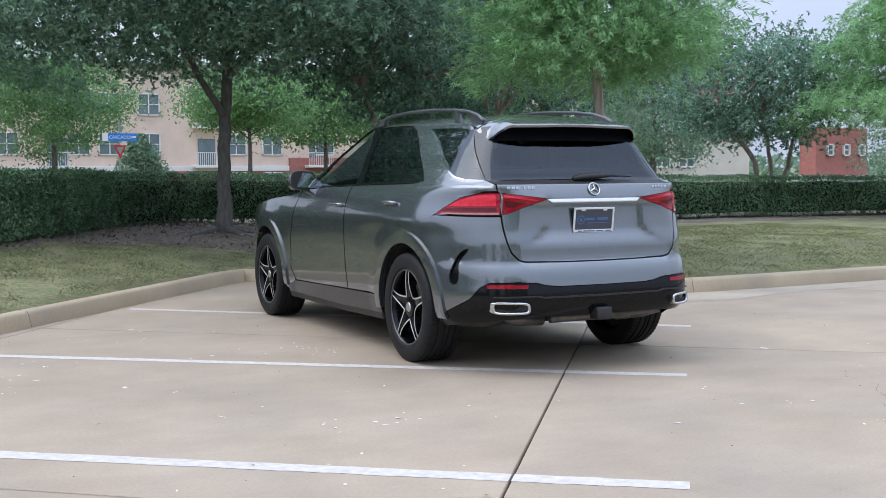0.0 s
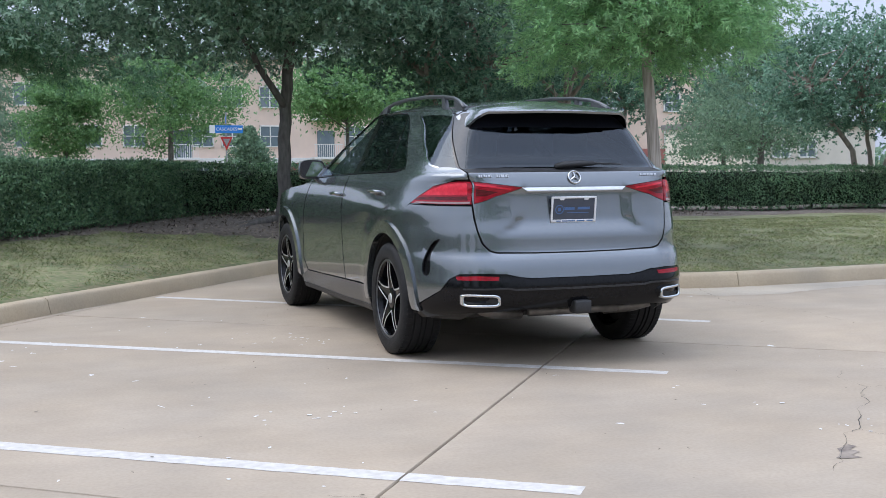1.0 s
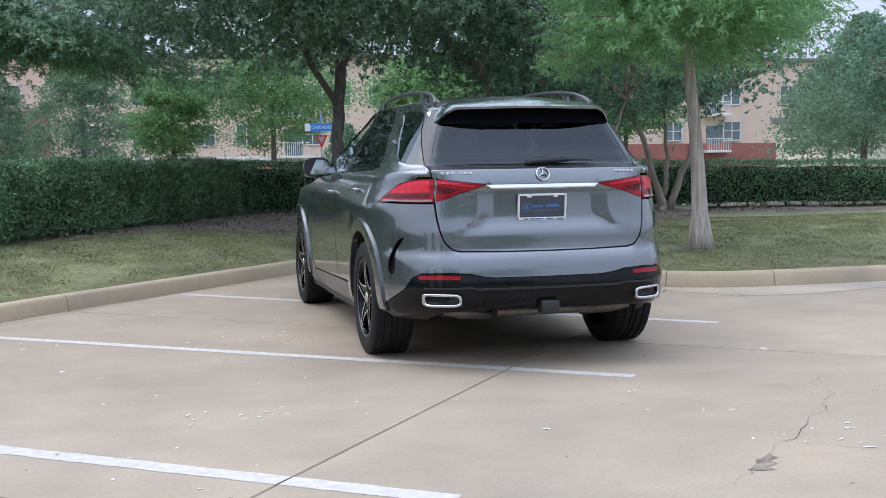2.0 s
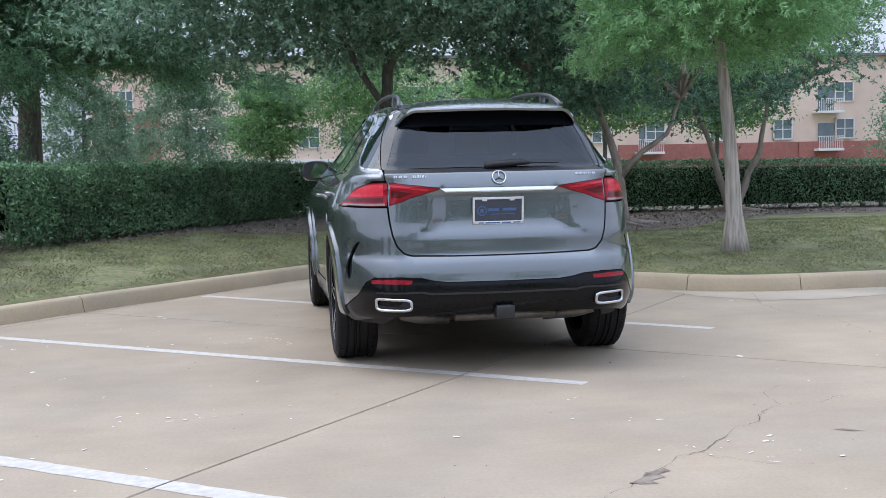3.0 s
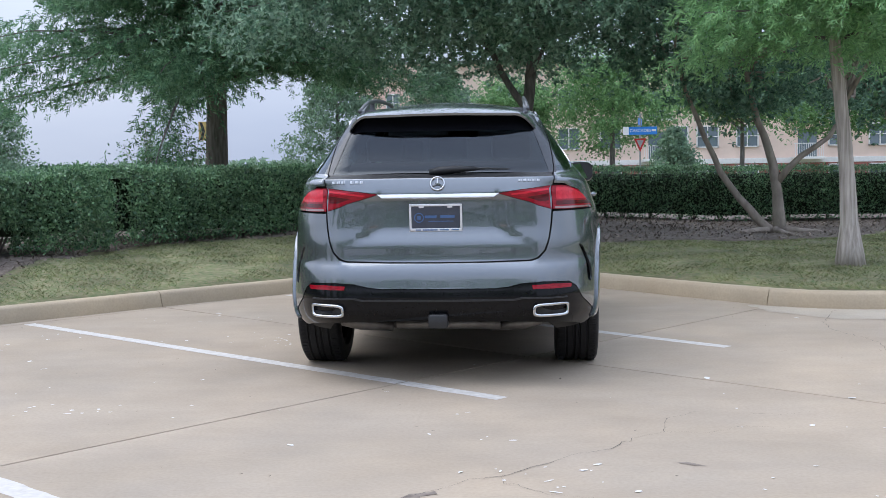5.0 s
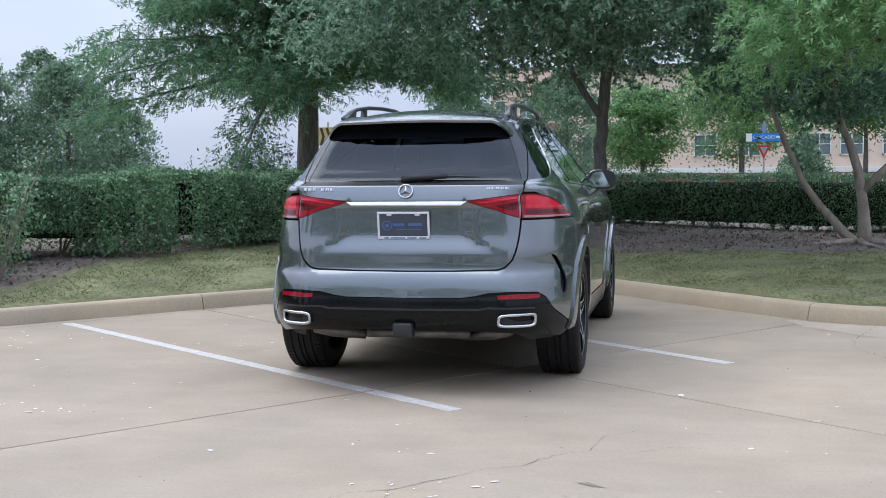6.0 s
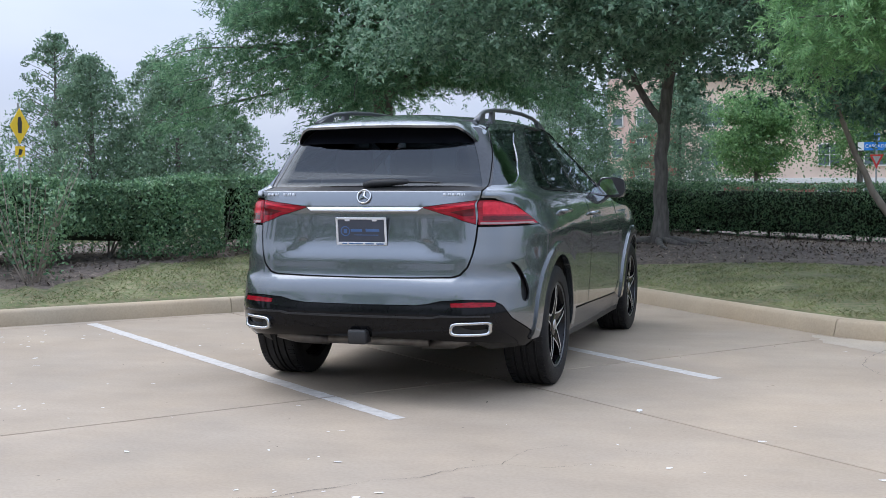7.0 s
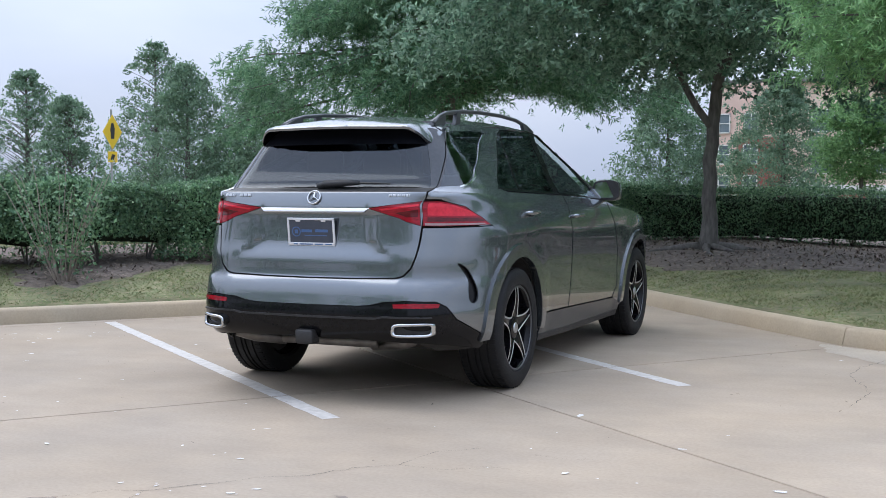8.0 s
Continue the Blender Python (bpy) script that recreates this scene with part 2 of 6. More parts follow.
def lawn_height(p):
    p = np.atleast_2d(p)
    d = kerb_dist(p)
    amp = 0.35 - 0.18 * np.clip((p[:, 0] - 0.5) / 3.0, 0, 1)
    rise = np.sin(np.pi / 2 * np.clip(d / 4.0, 0, 1))
    far = np.clip((np.hypot(p[:, 0], p[:, 1]) - 22) / 30, 0, 1)
    wob = 0.012 * np.sin(p[:, 0] * 2.1 + 1.0) * np.sin(p[:, 1] * 1.7)
    h = 0.135 + (amp * rise + wob * np.clip(d, 0, 1)) * (1 - far) - 0.3 * far
    return np.where(d > 0.05, h, -0.14)


def ground_z(x, y):
    return float(lawn_height([(x, y)])[0])


def resample(line, step):
    out = []
    for a, b in zip(line, line[1:]):
        a, b = np.array(a, float), np.array(b, float)
        n = max(1, int(round(np.linalg.norm(b - a) / step)))
        out += [a + (b - a) * k / n for k in range(n)]
    return np.array(out + [np.array(line[-1], float)])


def offset_line(line, d):
    """A line moved sideways (to its left) by d."""
    t = np.gradient(line, axis=0)
    t /= np.linalg.norm(t, axis=1)[:, None]
    return line + d * np.stack([-t[:, 1], t[:, 0]], 1)


def inside(poly, p):
    poly, p = np.asarray(poly, float), np.atleast_2d(p)
    x, y = p[:, 0], p[:, 1]
    a, b = poly, np.roll(poly, -1, 0)
    hit = np.zeros(len(p), bool)
    for (x1, y1), (x2, y2) in zip(a, b):
        if y1 != y2:
            hit ^= ((y1 > y) != (y2 > y)) & (x < (x2 - x1) * (y - y1) / (y2 - y1) + x1)
    return hit


def fill(points, edges):
    from mathutils.geometry import delaunay_2d_cdt
    v, _, f, *_ = delaunay_2d_cdt([Vector(p) for p in points], edges, [], 0, 1e-5)
    return np.array([tuple(q) for q in v]), [tuple(q) for q in f]


# ground: one sheet from under the lot to the horizon
def build_ground():
    rng = np.random.default_rng(3)
    kl = resample(KERBLINE, 0.2)
    back_edge = offset_line(kl, 0.12)
    pts = [tuple(p) for p in back_edge] + [tuple(p) for p in offset_line(kl, 0.04)]
    n = len(back_edge)
    edges = [(i, i + 1) for i in range(n - 1)] + [(n + i, n + i + 1) for i in range(n - 1)]
    g = np.stack(np.meshgrid(np.arange(-14, 18, 0.3), np.arange(-8, 18, 0.3)), -1).reshape(-1, 2) + rng.uniform(-0.08, 0.08, (107 * 87, 2))
    g = g[np.abs(kerb_dist(g) - 0.08) > 0.15]
    pts += [tuple(p) for p in g]
    for r in (20, 26, 34, 45, 60, 80, 110, 160, 250, 500, 1000, 2500, 4800):
        pts += [(r * math.cos(a), r * math.sin(a)) for a in np.arange(0, 2 * math.pi, 0.13) + r]
    v, f = fill(pts, edges)
    z = lawn_height(v)
    ob = mesh_ob("ground", np.c_[v, z], f, GRASSGROUND, smooth=True)
    tagged(ob, "mown lawn rising gently behind the kerb", "ground", kind="structure")


build_ground()

# parking lot: concrete slabs with tarred joints
lot = new("parking_lot")
tagged(lot, "worn tan concrete parking lot cast in large slabs", "pavement", kind="structure")
U, V = np.array([math.cos(radians(-40.3)), math.sin(radians(-40.3))]), np.array([math.cos(radians(52.3)), math.sin(radians(52.3))])
O = np.linalg.solve(np.array([[U[0], -V[0]], [U[1], -V[1]]]), np.array([2.71 + 3.06, 2.93 - 3.15]))
CROSS = np.array([-3.06, 3.15]) + O[0] * U
S, GAP = 4.57, 0.0052


def slab_mesh():
    me = bpy.data.meshes.new("slab")
    c = [(-0.5, -0.5), (0.5, -0.5), (0.5, 0.5), (-0.5, 0.5)]
    q = [np.array(a) * S for a in c]
    ring = []
    for inset, z in ((GAP, -0.09), (GAP, -0.008), (GAP + 0.004, 0.0)):
        for a, b in zip(c, q):
            s = b - np.sign(b) * inset
            w = s[0] * U + s[1] * V
            ring.append((w[0], w[1], z))
    f = [(0 + k, (k + 1) % 4, 4 + (k + 1) % 4, 4 + k) for k in range(4)] + [(4 + k, 4 + (k + 1) % 4, 8 + (k + 1) % 4, 8 + k) for k in range(4)] + [(8, 9, 10, 11)]
    me.from_pydata(ring, [], f)
    me.materials.append(CONCRETE)
    return me


SLAB = slab_mesh()
for i in range(-9, 6):
    for j in range(-9, 5):
        c = CROSS + ((i + 0.5) * S) * U + ((j + 0.5) * S) * V
        near = [c + a * S * U / 2 + b * S * V / 2 for a in (-1, 0, 1) for b in (-1, 0, 1)]
        if kerb_dist(np.array(near)).min() < -0.05:
            s = new("slab", SLAB)
            s.parent, s.location = lot, (c[0], c[1], 0)
bed = mesh_ob("joint_bed", [(-60, -70, -0.022), (40, -70, -0.022), (40, 2.6, -0.022), (2.6, 3.0, -0.022), (-0.1, 6.2, -0.022), (-60, -66, -0.022)], [(0, 1, 2, 3, 4, 5)], JOINT, lot)

# kerb: cast pieces between the joints
kerb = new("kerb")
tagged(kerb, "tan concrete kerb round the corner of the lot", "kerb", kind="structure")


def build_kerb():
    kl = resample(KERBLINE, 0.12)
    t = np.gradient(kl, axis=0)
    t /= np.linalg.norm(t, axis=1)[:, None]
    nrm = np.stack([-t[:, 1], t[:, 0]], 1)
    prof = [(-0.012, -0.05), (-0.012, 0.0), (0.006, 0.06), (0.018, 0.115), (0.03, 0.133), (0.05, 0.143), (0.14, 0.147), (0.15, 0.140), (0.152, 0.05)]
    cuts = []
    for c in ((-9.3, -4.4), (-6.1, -0.6), (-3.06, 3.15), (-0.15, 6.28), (2.68, 2.95), (3.72, 2.63), (6.6, 2.68), (9.7, 2.7), (13, 2.75)):
        cuts.append(int(np.argmin(np.hypot(*(kl - np.array(c)).T))))
    cuts = [0] + cuts + [len(kl) - 1]
    for a, b in zip(cuts, cuts[1:]):
        bm = bmesh.new()
        rows = []
        for k in range(a, b + 1):
            shift = 0.003 * (1 if k == a else -1 if k == b else 0)
            rows.append([bm.verts.new((*(kl[k] + t[k] * shift * 1.3 + nrm[k] * (d + 0.004 * math.sin(k * 0.9))), z)) for d, z in prof])
        for r, q in zip(rows, rows[1:]):
            for i in range(len(prof) - 1):
                bm.faces.new((r[i], q[i], q[i + 1], r[i + 1]))
        bm.faces.new(rows[0])
        bm.faces.new(rows[-1][::-1])
        part("kerb_piece", bm, KERB, kerb, smooth=True).data.set_sharp_from_angle(angle=radians(50))


build_kerb()


# painted bay lines
def bay_line(a, b, w=0.105, z=0.0016):
    """One painted line, broken where a slab joint crosses it."""
    a, b = np.array(a), np.array(b)
    L = np.linalg.norm(b - a)
    d = (b - a) / L
    n = np.array([-d[1], d[0]])
    rng = np.random.default_rng(int(abs(a[0]) * 100))
    cuts = []
    for along, step in ((V, U), (U, V)):
        m = np.array([-along[1], along[0]])
        for k in range(-9, 9):
            if abs(d @ m) > 0.2:
                cuts.append(((CROSS + k * S * step - a) @ m) / (d @ m))
    cuts = sorted(c for c in cuts if 0.05 < c < L - 0.05)
    ends = [0.0] + [q for c in cuts for q in (c - 0.006, c + 0.006)] + [L]
    v, f = [], []
    for s0, s1 in zip(ends[::2], ends[1::2]):
        k = max(1, int((s1 - s0) / 0.06))
        o = len(v)
        for g in (1, -1):
            for i in range(k + 1):
                wear = rng.normal() * 0.0022 + 0.005 * max(0.0, noise.noise(Vector((s0 * 3 + i * 0.3, g * 2.0, a[0])))) * -1
                p = a + d * (s0 + (s1 - s0) * i / k) + g * n * (w / 2 + wear)
                v.append((p[0], p[1], z))
        f += [(o + i, o + k + 1 + i, o + k + 2 + i, o + i + 1) for i in range(k)]
    ob = mesh_ob("bay_line", v, f, LINE)
    tagged(ob, "worn white painted parking bay line", "road marking", group="parking bay lines", kind="structure")


bay_line((-3.80, 1.915), (0.385, -1.365))
bay_line((-1.99, 4.12), (1.915, 0.49))
bay_line((-5.55, -0.14), (-1.29, -3.475), w=0.125)

# ---- planting ----
HEDGELINE = np.array([(-13.0, -6.0), (-9.0, -0.9), (-6.9, 1.9), (-5.25, 4.35), (-4.2, 6.2), (-2.75, 8.45), (-0.95, 10.9), (0.6, 12.0), (3.0, 12.75), (5.5, 13.0), (8.0, 12.75), (10.8, 12.1), (15.0, 11.4), (22.0, 11.0)])


def shrub_leaves(name, cen, rng, size, material, parent, up=0.25):
    n = len(cen)
    ax = unit(n, rng)
    ax[:, 2] += up
    ax *= (size * rng.uniform(0.7, 1.3, n) / np.linalg.norm(ax, axis=1))[:, None]
    sd = np.cross(ax, unit(n, rng))
    sd *= (0.5 * np.linalg.norm(ax, axis=1) / (np.linalg.norm(sd, axis=1) + 1e-9))[:, None]
    return blades(name, cen, ax, sd, material, parent, 0.15)


def build_hedge(a, b, count, label, clipped, seed, top_of):
    """A stretch of the hedge between two distances along its line: stems, a near-black core for its shade, leaves."""
    rng = np.random.default_rng(seed)
    line = resample(HEDGELINE, 0.1)
    s = np.r_[0, np.cumsum(np.hypot(*np.diff(line, axis=0).T))]
    at = lambda q: np.stack([np.interp(q, s, line[:, 0]), np.interp(q, s, line[:, 1])], 1)
    hedge = new("hedge")
    c0 = at(np.array([(a + b) / 2]))[0]
    hedge.location = (c0[0], c0[1], ground_z(*c0))
    base = np.array(hedge.location)
    tagged(hedge, label, "hedge")

    def surface(q, v):
        """q along, v round the section from the front's foot over the top to the back's foot."""
        p = at(q)
        t = at(q + 0.2) - at(q - 0.2)
        t /= np.linalg.norm(t, axis=1)[:, None]
        n = np.stack([-t[:, 1], t[:, 0]], 1)
        g = lawn_height(p)
        top = top_of(q) - g
        lump = np.array([noise.noise(Vector((qq * 1.1, vv * 2.2, seed))) for qq, vv in zip(q, v)]) if len(q) < 60000 else 0.06 * np.sin(q * 5.1) * np.sin(v * 7)
        amp = 0.05 if clipped else 0.26
        half = 0.52 + amp * lump
        if not clipped:
            bush = np.sqrt(np.abs(np.sin(math.pi * q / 1.3 + 0.5 * np.sin(q * 1.7))))
            half = 0.27 + 0.30 * bush + 0.15 * lump
            top = top * (0.80 + 0.20 * bush)
        ang = np.clip(v, 0, 1)
        z = np.where(ang < 0.4, ang / 0.4, np.where(ang > 0.6, (1 - ang) / 0.4, 1.0))
        off = np.where(ang < 0.4, -1.0, np.where(ang > 0.6, 1.0, (ang - 0.5) / 0.1))
        soft = 1 - 0.25 * np.clip((z - 0.8) / 0.2, 0, 1) * (np.abs(off) > 0.99)
        xy = p + n * (off * half * soft)[:, None]
        h = g + 0.03 + (top - 0.03) * z * (1 + (0.02 if clipped else 0.10) * lump)
        return np.c_[xy, h]

    # inner sheet coloured near-black: the hedge's depth of shade put in as a core
    qs = np.arange(a + 0.3, b - 0.29, 0.2)
    vs = np.linspace(0, 1, 15)
    grid = surface(np.repeat(qs, 15), np.tile(vs, len(qs)))
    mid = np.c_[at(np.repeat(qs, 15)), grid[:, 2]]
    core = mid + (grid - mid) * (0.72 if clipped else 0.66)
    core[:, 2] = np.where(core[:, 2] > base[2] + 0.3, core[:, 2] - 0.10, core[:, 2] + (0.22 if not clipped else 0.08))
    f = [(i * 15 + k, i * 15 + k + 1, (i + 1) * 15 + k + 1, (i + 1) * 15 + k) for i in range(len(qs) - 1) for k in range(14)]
    mesh_ob("shade_core", core - base, f, HEDGECORE, hedge, True)
    q, v = rng.uniform(a, b, count), np.clip(rng.beta(1.1, 1.5, count) * 1.0, 0, 1)
    if not clipped:
        low = np.array([noise.noise(Vector((qq * 1.0, 3.1, 1.0))) for qq in q])
        keep = ~((low < -0.05) & (v < 0.13))
        q, v = q[keep], v[keep]
    ends = int(count * 0.05)
    q_end = np.where(rng.random(ends) < 0.5, a + rng.uniform(-0.04, 0.16, ends), b - rng.uniform(-0.04, 0.16, ends))
    inward = np.r_[np.abs(rng.normal(0, 0.10, len(q))), rng.random(ends)]
    q, v = np.r_[q, q_end], np.r_[v, rng.random(ends)]
    p = surface(q, v)
    m = np.c_[at(q), p[:, 2]]
    p += (m - p) * inward[:, None] + rng.normal(0, 0.025, p.shape)
    shrub_leaves("leaves", p - base, rng, 0.023, HEDGELEAF, hedge, 0.4)
    bm = bmesh.new()
    for k in range(int((b - a) / 0.45)):
        c = at(np.array([a + 0.2 + 0.45 * k + rng.uniform(-0.1, 0.1)]))[0] + rng.uniform(-0.15, 0.15, 2)
        g = ground_z(*c)
        for _ in range(3):
            top = (c[0] + rng.uniform(-0.25, 0.25), c[1] + rng.uniform(-0.25, 0.25), g + 0.55)
            tube(bm, [np.array((c[0], c[1], g - 0.03)) - base, np.array(top) - base], [0.014, 0.008], 5)
    tagged(part("stemwork", bm, BARK, hedge), kind="stuff")


left_top = lambda q: np.interp(q, (0, 8, 12.2, 16.0, 20, 26), (1.40, 1.38, 1.34, 1.32, 1.29, 1.25)) + 0.02 * np.sin(q * 2.3) + 0.015 * np.sin(q * 5.9)
right_top = lambda q: np.interp(q, (20, 24, 30, 36, 44), (1.29, 1.25, 1.19, 1.13, 1.12)) + 0.012 * np.sin(q * 3.3)
build_hedge(2.0, 9.0, 22000, "loose dark green evergreen hedge with gaps at its foot", False, 14, left_top)
build_hedge(9.0, 14.15, 60000, "loose dark green evergreen hedge with gaps at its foot", False, 11, left_top)
build_hedge(14.42, 20.3, 50000, "clipped dark green evergreen hedge beside the lawn", True, 12, left_top)
build_hedge(20.4, 40.5, 78000, "clipped dark green evergreen hedge behind the mulch bed", True, 13, right_top)


def build_mulch():
    front = resample([(-13.4, -6.0), (-9.6, -1.0), (-6.0, 3.2), (-5.7, 2.6), (-5.1, 2.1), (-4.5, 2.4), (-4.5, 3.3), (-4.6, 4.3), (-3.6, 6.2), (-2.1, 7.9), (-0.6, 7.9), (0.2, 7.2), (1.1, 7.0), (3.2, 7.1), (4.6, 7.8), (5.8, 9.4), (7.0, 10.3), (10.5, 10.2), (15, 9.9), (22, 9.6)], 0.3)
    rng = np.random.default_rng(5)
    front = front + rng.normal(0, 0.04, front.shape)
    back = offset_line(resample(HEDGELINE, 0.4), 2.2)[::-1]
    poly = np.vstack([front, back])
    g = np.stack(np.meshgrid(np.arange(-14, 22.5, 0.25), np.arange(-7, 16, 0.25)), -1).reshape(-1, 2)
    g = g[inside(poly, g)]
    g = g + rng.uniform(-0.06, 0.06, g.shape)
    pts = [tuple(p) for p in poly] + [tuple(p) for p in g]
    v, f = fill(pts, [(i, (i + 1) % len(poly)) for i in range(len(poly))])
    cen = np.array([v[list(t)].mean(0) for t in f])
    keep = inside(poly, cen)
    z = lawn_height(v) + 0.006 + 0.014 * rng.random(len(v))
    rim = np.array([np.min(np.hypot(*(front - q).T)) for q in v]) < 0.02
    z[rim] -= 0.05
    ob = mesh_ob("mulch_bed", np.c_[v, z], [t for t, k in zip(f, keep) if k], MULCH, smooth=True)
    tagged(ob, "dark bark mulch bed under the trees", "mulch bed", kind="structure")
    q = rng.uniform((-8, 1), (9, 12), (44000, 2))
    q = q[inside(poly, q)]
    n = len(q)
    a = np.c_[rng.normal(size=(n, 2)), rng.normal(0, 0.55, n)]
    a *= (rng.uniform(0.012, 0.042, n) / np.linalg.norm(a, axis=1))[:, None]
    s = np.cross(a, (0, 0, 1)) * rng.uniform(0.25, 0.6, n)[:, None]
    chips = blades("mulch_chips", np.c_[q, lawn_height(q) + 0.03], a, s, CHIP)
    tagged(chips, "shredded bark and dead leaves on the bed", "mulch", kind="stuff")
    return poly


CHIP = leaf_mat("bark_chip", (0.065, 0.050, 0.040), (0.33, 0.27, 0.215), 0.0, 0.9)
MULCHPOLY = build_mulch()


def build_grass():
    rng = np.random.default_rng(6)
    q = rng.uniform((-9, -4), (11, 10), (470000, 2))
    d = kerb_dist(q)
    q = q[(d > 0.16) & (d < 6.5) & ~inside(MULCHPOLY, q)]
    dens = np.array([noise.noise(Vector((x * 1.6, y * 1.6, 0))) for x, y in q])
    q = q[dens + rng.uniform(-0.4, 0.4, len(q)) > -0.25][:165000]
    n = len(q)
    a = np.c_[rng.normal(0, 0.9, (n, 2)), np.ones(n) * 0.8] * rng.uniform(0.008, 0.021, n)[:, None]
    s = np.cross(a, unit(n, rng))
    s *= (0.0034 / (np.linalg.norm(s, axis=1) + 1e-9))[:, None]
    ob = blades("grass", np.c_[q, lawn_height(q) + 0.014], a, s, GRASS)
    tagged(ob, "short patchy lawn grass with dry blades", "grass", kind="stuff")


build_grass()


def limb_path(rng, p, d, length, steps, droop=0.0, wander=0.25):
    pts = [np.array(p, float)]
    d = np.array(d, float)
    for _ in range(steps):
        d = d + rng.normal(0, wander, 3) / steps ** 0.5 + np.array((0, 0, -droop / steps))
        d /= np.linalg.norm(d)
        pts.append(pts[-1] + d * length / steps)
    return pts


def tree_root(name, x, y, label, group=""):
    t = new(name)
    t.location = (x, y, ground_z(x, y) - 0.02)
    return tagged(t, label, "tree", group)


def broad_tree(x, y, stems, crown, clumps, per, leaf, size, bark, label, seed, clump_r=0.3, flare=1.5, roots=0, name="tree", flat=False):
    """A broadleaf tree: stems as lists of points with radii, limbs to the crown, clumps of leaves in an uneven ellipsoid."""
    rng = np.random.default_rng(seed)
    t = tree_root(name, x, y, label)
    for path, r0, r1 in stems:
        bm = bmesh.new()
        pts = resample(path, 0.22)
        k = len(pts)
        pts[1:-1] += rng.normal(0, 0.012, (k - 2, 3))
        rad = np.linspace(r0, r1, k)
        if path[0][2] < 0.2:
            rad[: min(3, k)] *= np.array([flare, 1 + (flare - 1) * 0.35, 1.05])[: min(3, k)]
        part("trunk", tube(bm, pts, rad, 12), bark, t, smooth=True)
    for k in range(roots):
        a = k * 2 * math.pi / roots + rng.uniform(-0.3, 0.3)
        L = rng.uniform(0.5, 1.0)
        pts = []
        for q in np.linspace(0, 1, 6):
            px, py = math.cos(a + 0.3 * q) * (0.1 + L * q), math.sin(a + 0.3 * q) * (0.1 + L * q)
            pts.append((px, py, ground_z(x + px, y + py) - t.location[2] + 0.05 * (1 - q) - 0.015 * q))
        part("root", tube(bmesh.new(), pts, np.linspace(0.06, 0.02, 6), 7), bark, t, smooth=True)
    (cx, cy, cz), (rx, ry, rz) = crown

    def place(n, power, least):
        d = unit(n, rng)
        d[:, 2] = np.where(d[:, 2] < 0, d[:, 2] * (0.55 if flat else 1.0), d[:, 2])
        d /= np.linalg.norm(d, axis=1)[:, None]
        rr = least + (1 - least) * rng.uniform(0, 1, n) ** power
        wob = np.array([1 + 0.34 * noise.noise(Vector((q[0] * 1.9 + seed, q[1] * 1.9, q[2] * 1.9))) for q in d])
        return np.array((cx, cy, cz)) + d * np.array((rx, ry, rz)) * (rr * wob)[:, None]

    boughs = place(max(12, clumps // 9), 0.6, 0.55)
    gathered = int(clumps * 0.68)
    spread = 0.13 * (rx + ry + rz) / 3 + 0.1
    c = np.vstack([boughs[rng.integers(0, len(boughs), gathered)] + rng.normal(0, 1, (gathered, 3)) * spread * np.array((1, 1, 0.5)), place(clumps - gathered, 0.45, 0.0)])
    least = 2.5 if flat else cz - rz * 0.92
    c[:, 2] = np.maximum(c[:, 2], least + (0.45 if flat else 0.3) * rng.random(clumps))
    ends = [np.array(p[-1]) for p, _, _ in stems]
    for k in rng.choice(clumps, min(clumps, 46), replace=False):
        e = ends[int(np.argmin([np.linalg.norm(c[k] - q) for q in ends]))]
        m = (e + c[k]) / 2 + rng.normal(0, 0.15, 3) + np.array((0, 0, 0.1))
        part("limb", tube(bmesh.new(), [e, e + (m - e) * 0.5 + rng.normal(0, 0.05, 3), m, c[k]], [0.045, 0.032, 0.022, 0.006], 5), bark, t)
    sprigs = per // 7
    tip = np.repeat(c, sprigs, 0) + rng.normal(0, 1, (clumps * sprigs, 3)) * clump_r * np.repeat(rng.uniform(0.55, 1.3, clumps), sprigs)[:, None] * np.array((1, 1, 0.75))
    face = unit(len(tip) * 7, rng) + np.repeat(unit(len(tip), rng), 7, 0) * 0.4 + np.array((0, 0, 0.75))
    ax = np.cross(face, unit(len(face), rng)) + np.array((0, 0, -0.12))
    ax *= (size * rng.uniform(0.7, 1.25, len(ax)) / (np.linalg.norm(ax, axis=1) + 1e-9))[:, None]
    sd = np.cross(face, ax)
    sd *= (0.44 * size / (np.linalg.norm(sd, axis=1) + 1e-9))[:, None]
    blades("crown", np.repeat(tip, 7, 0) + ax * 1.05, ax, sd, leaf, t, 0.12)
    return t


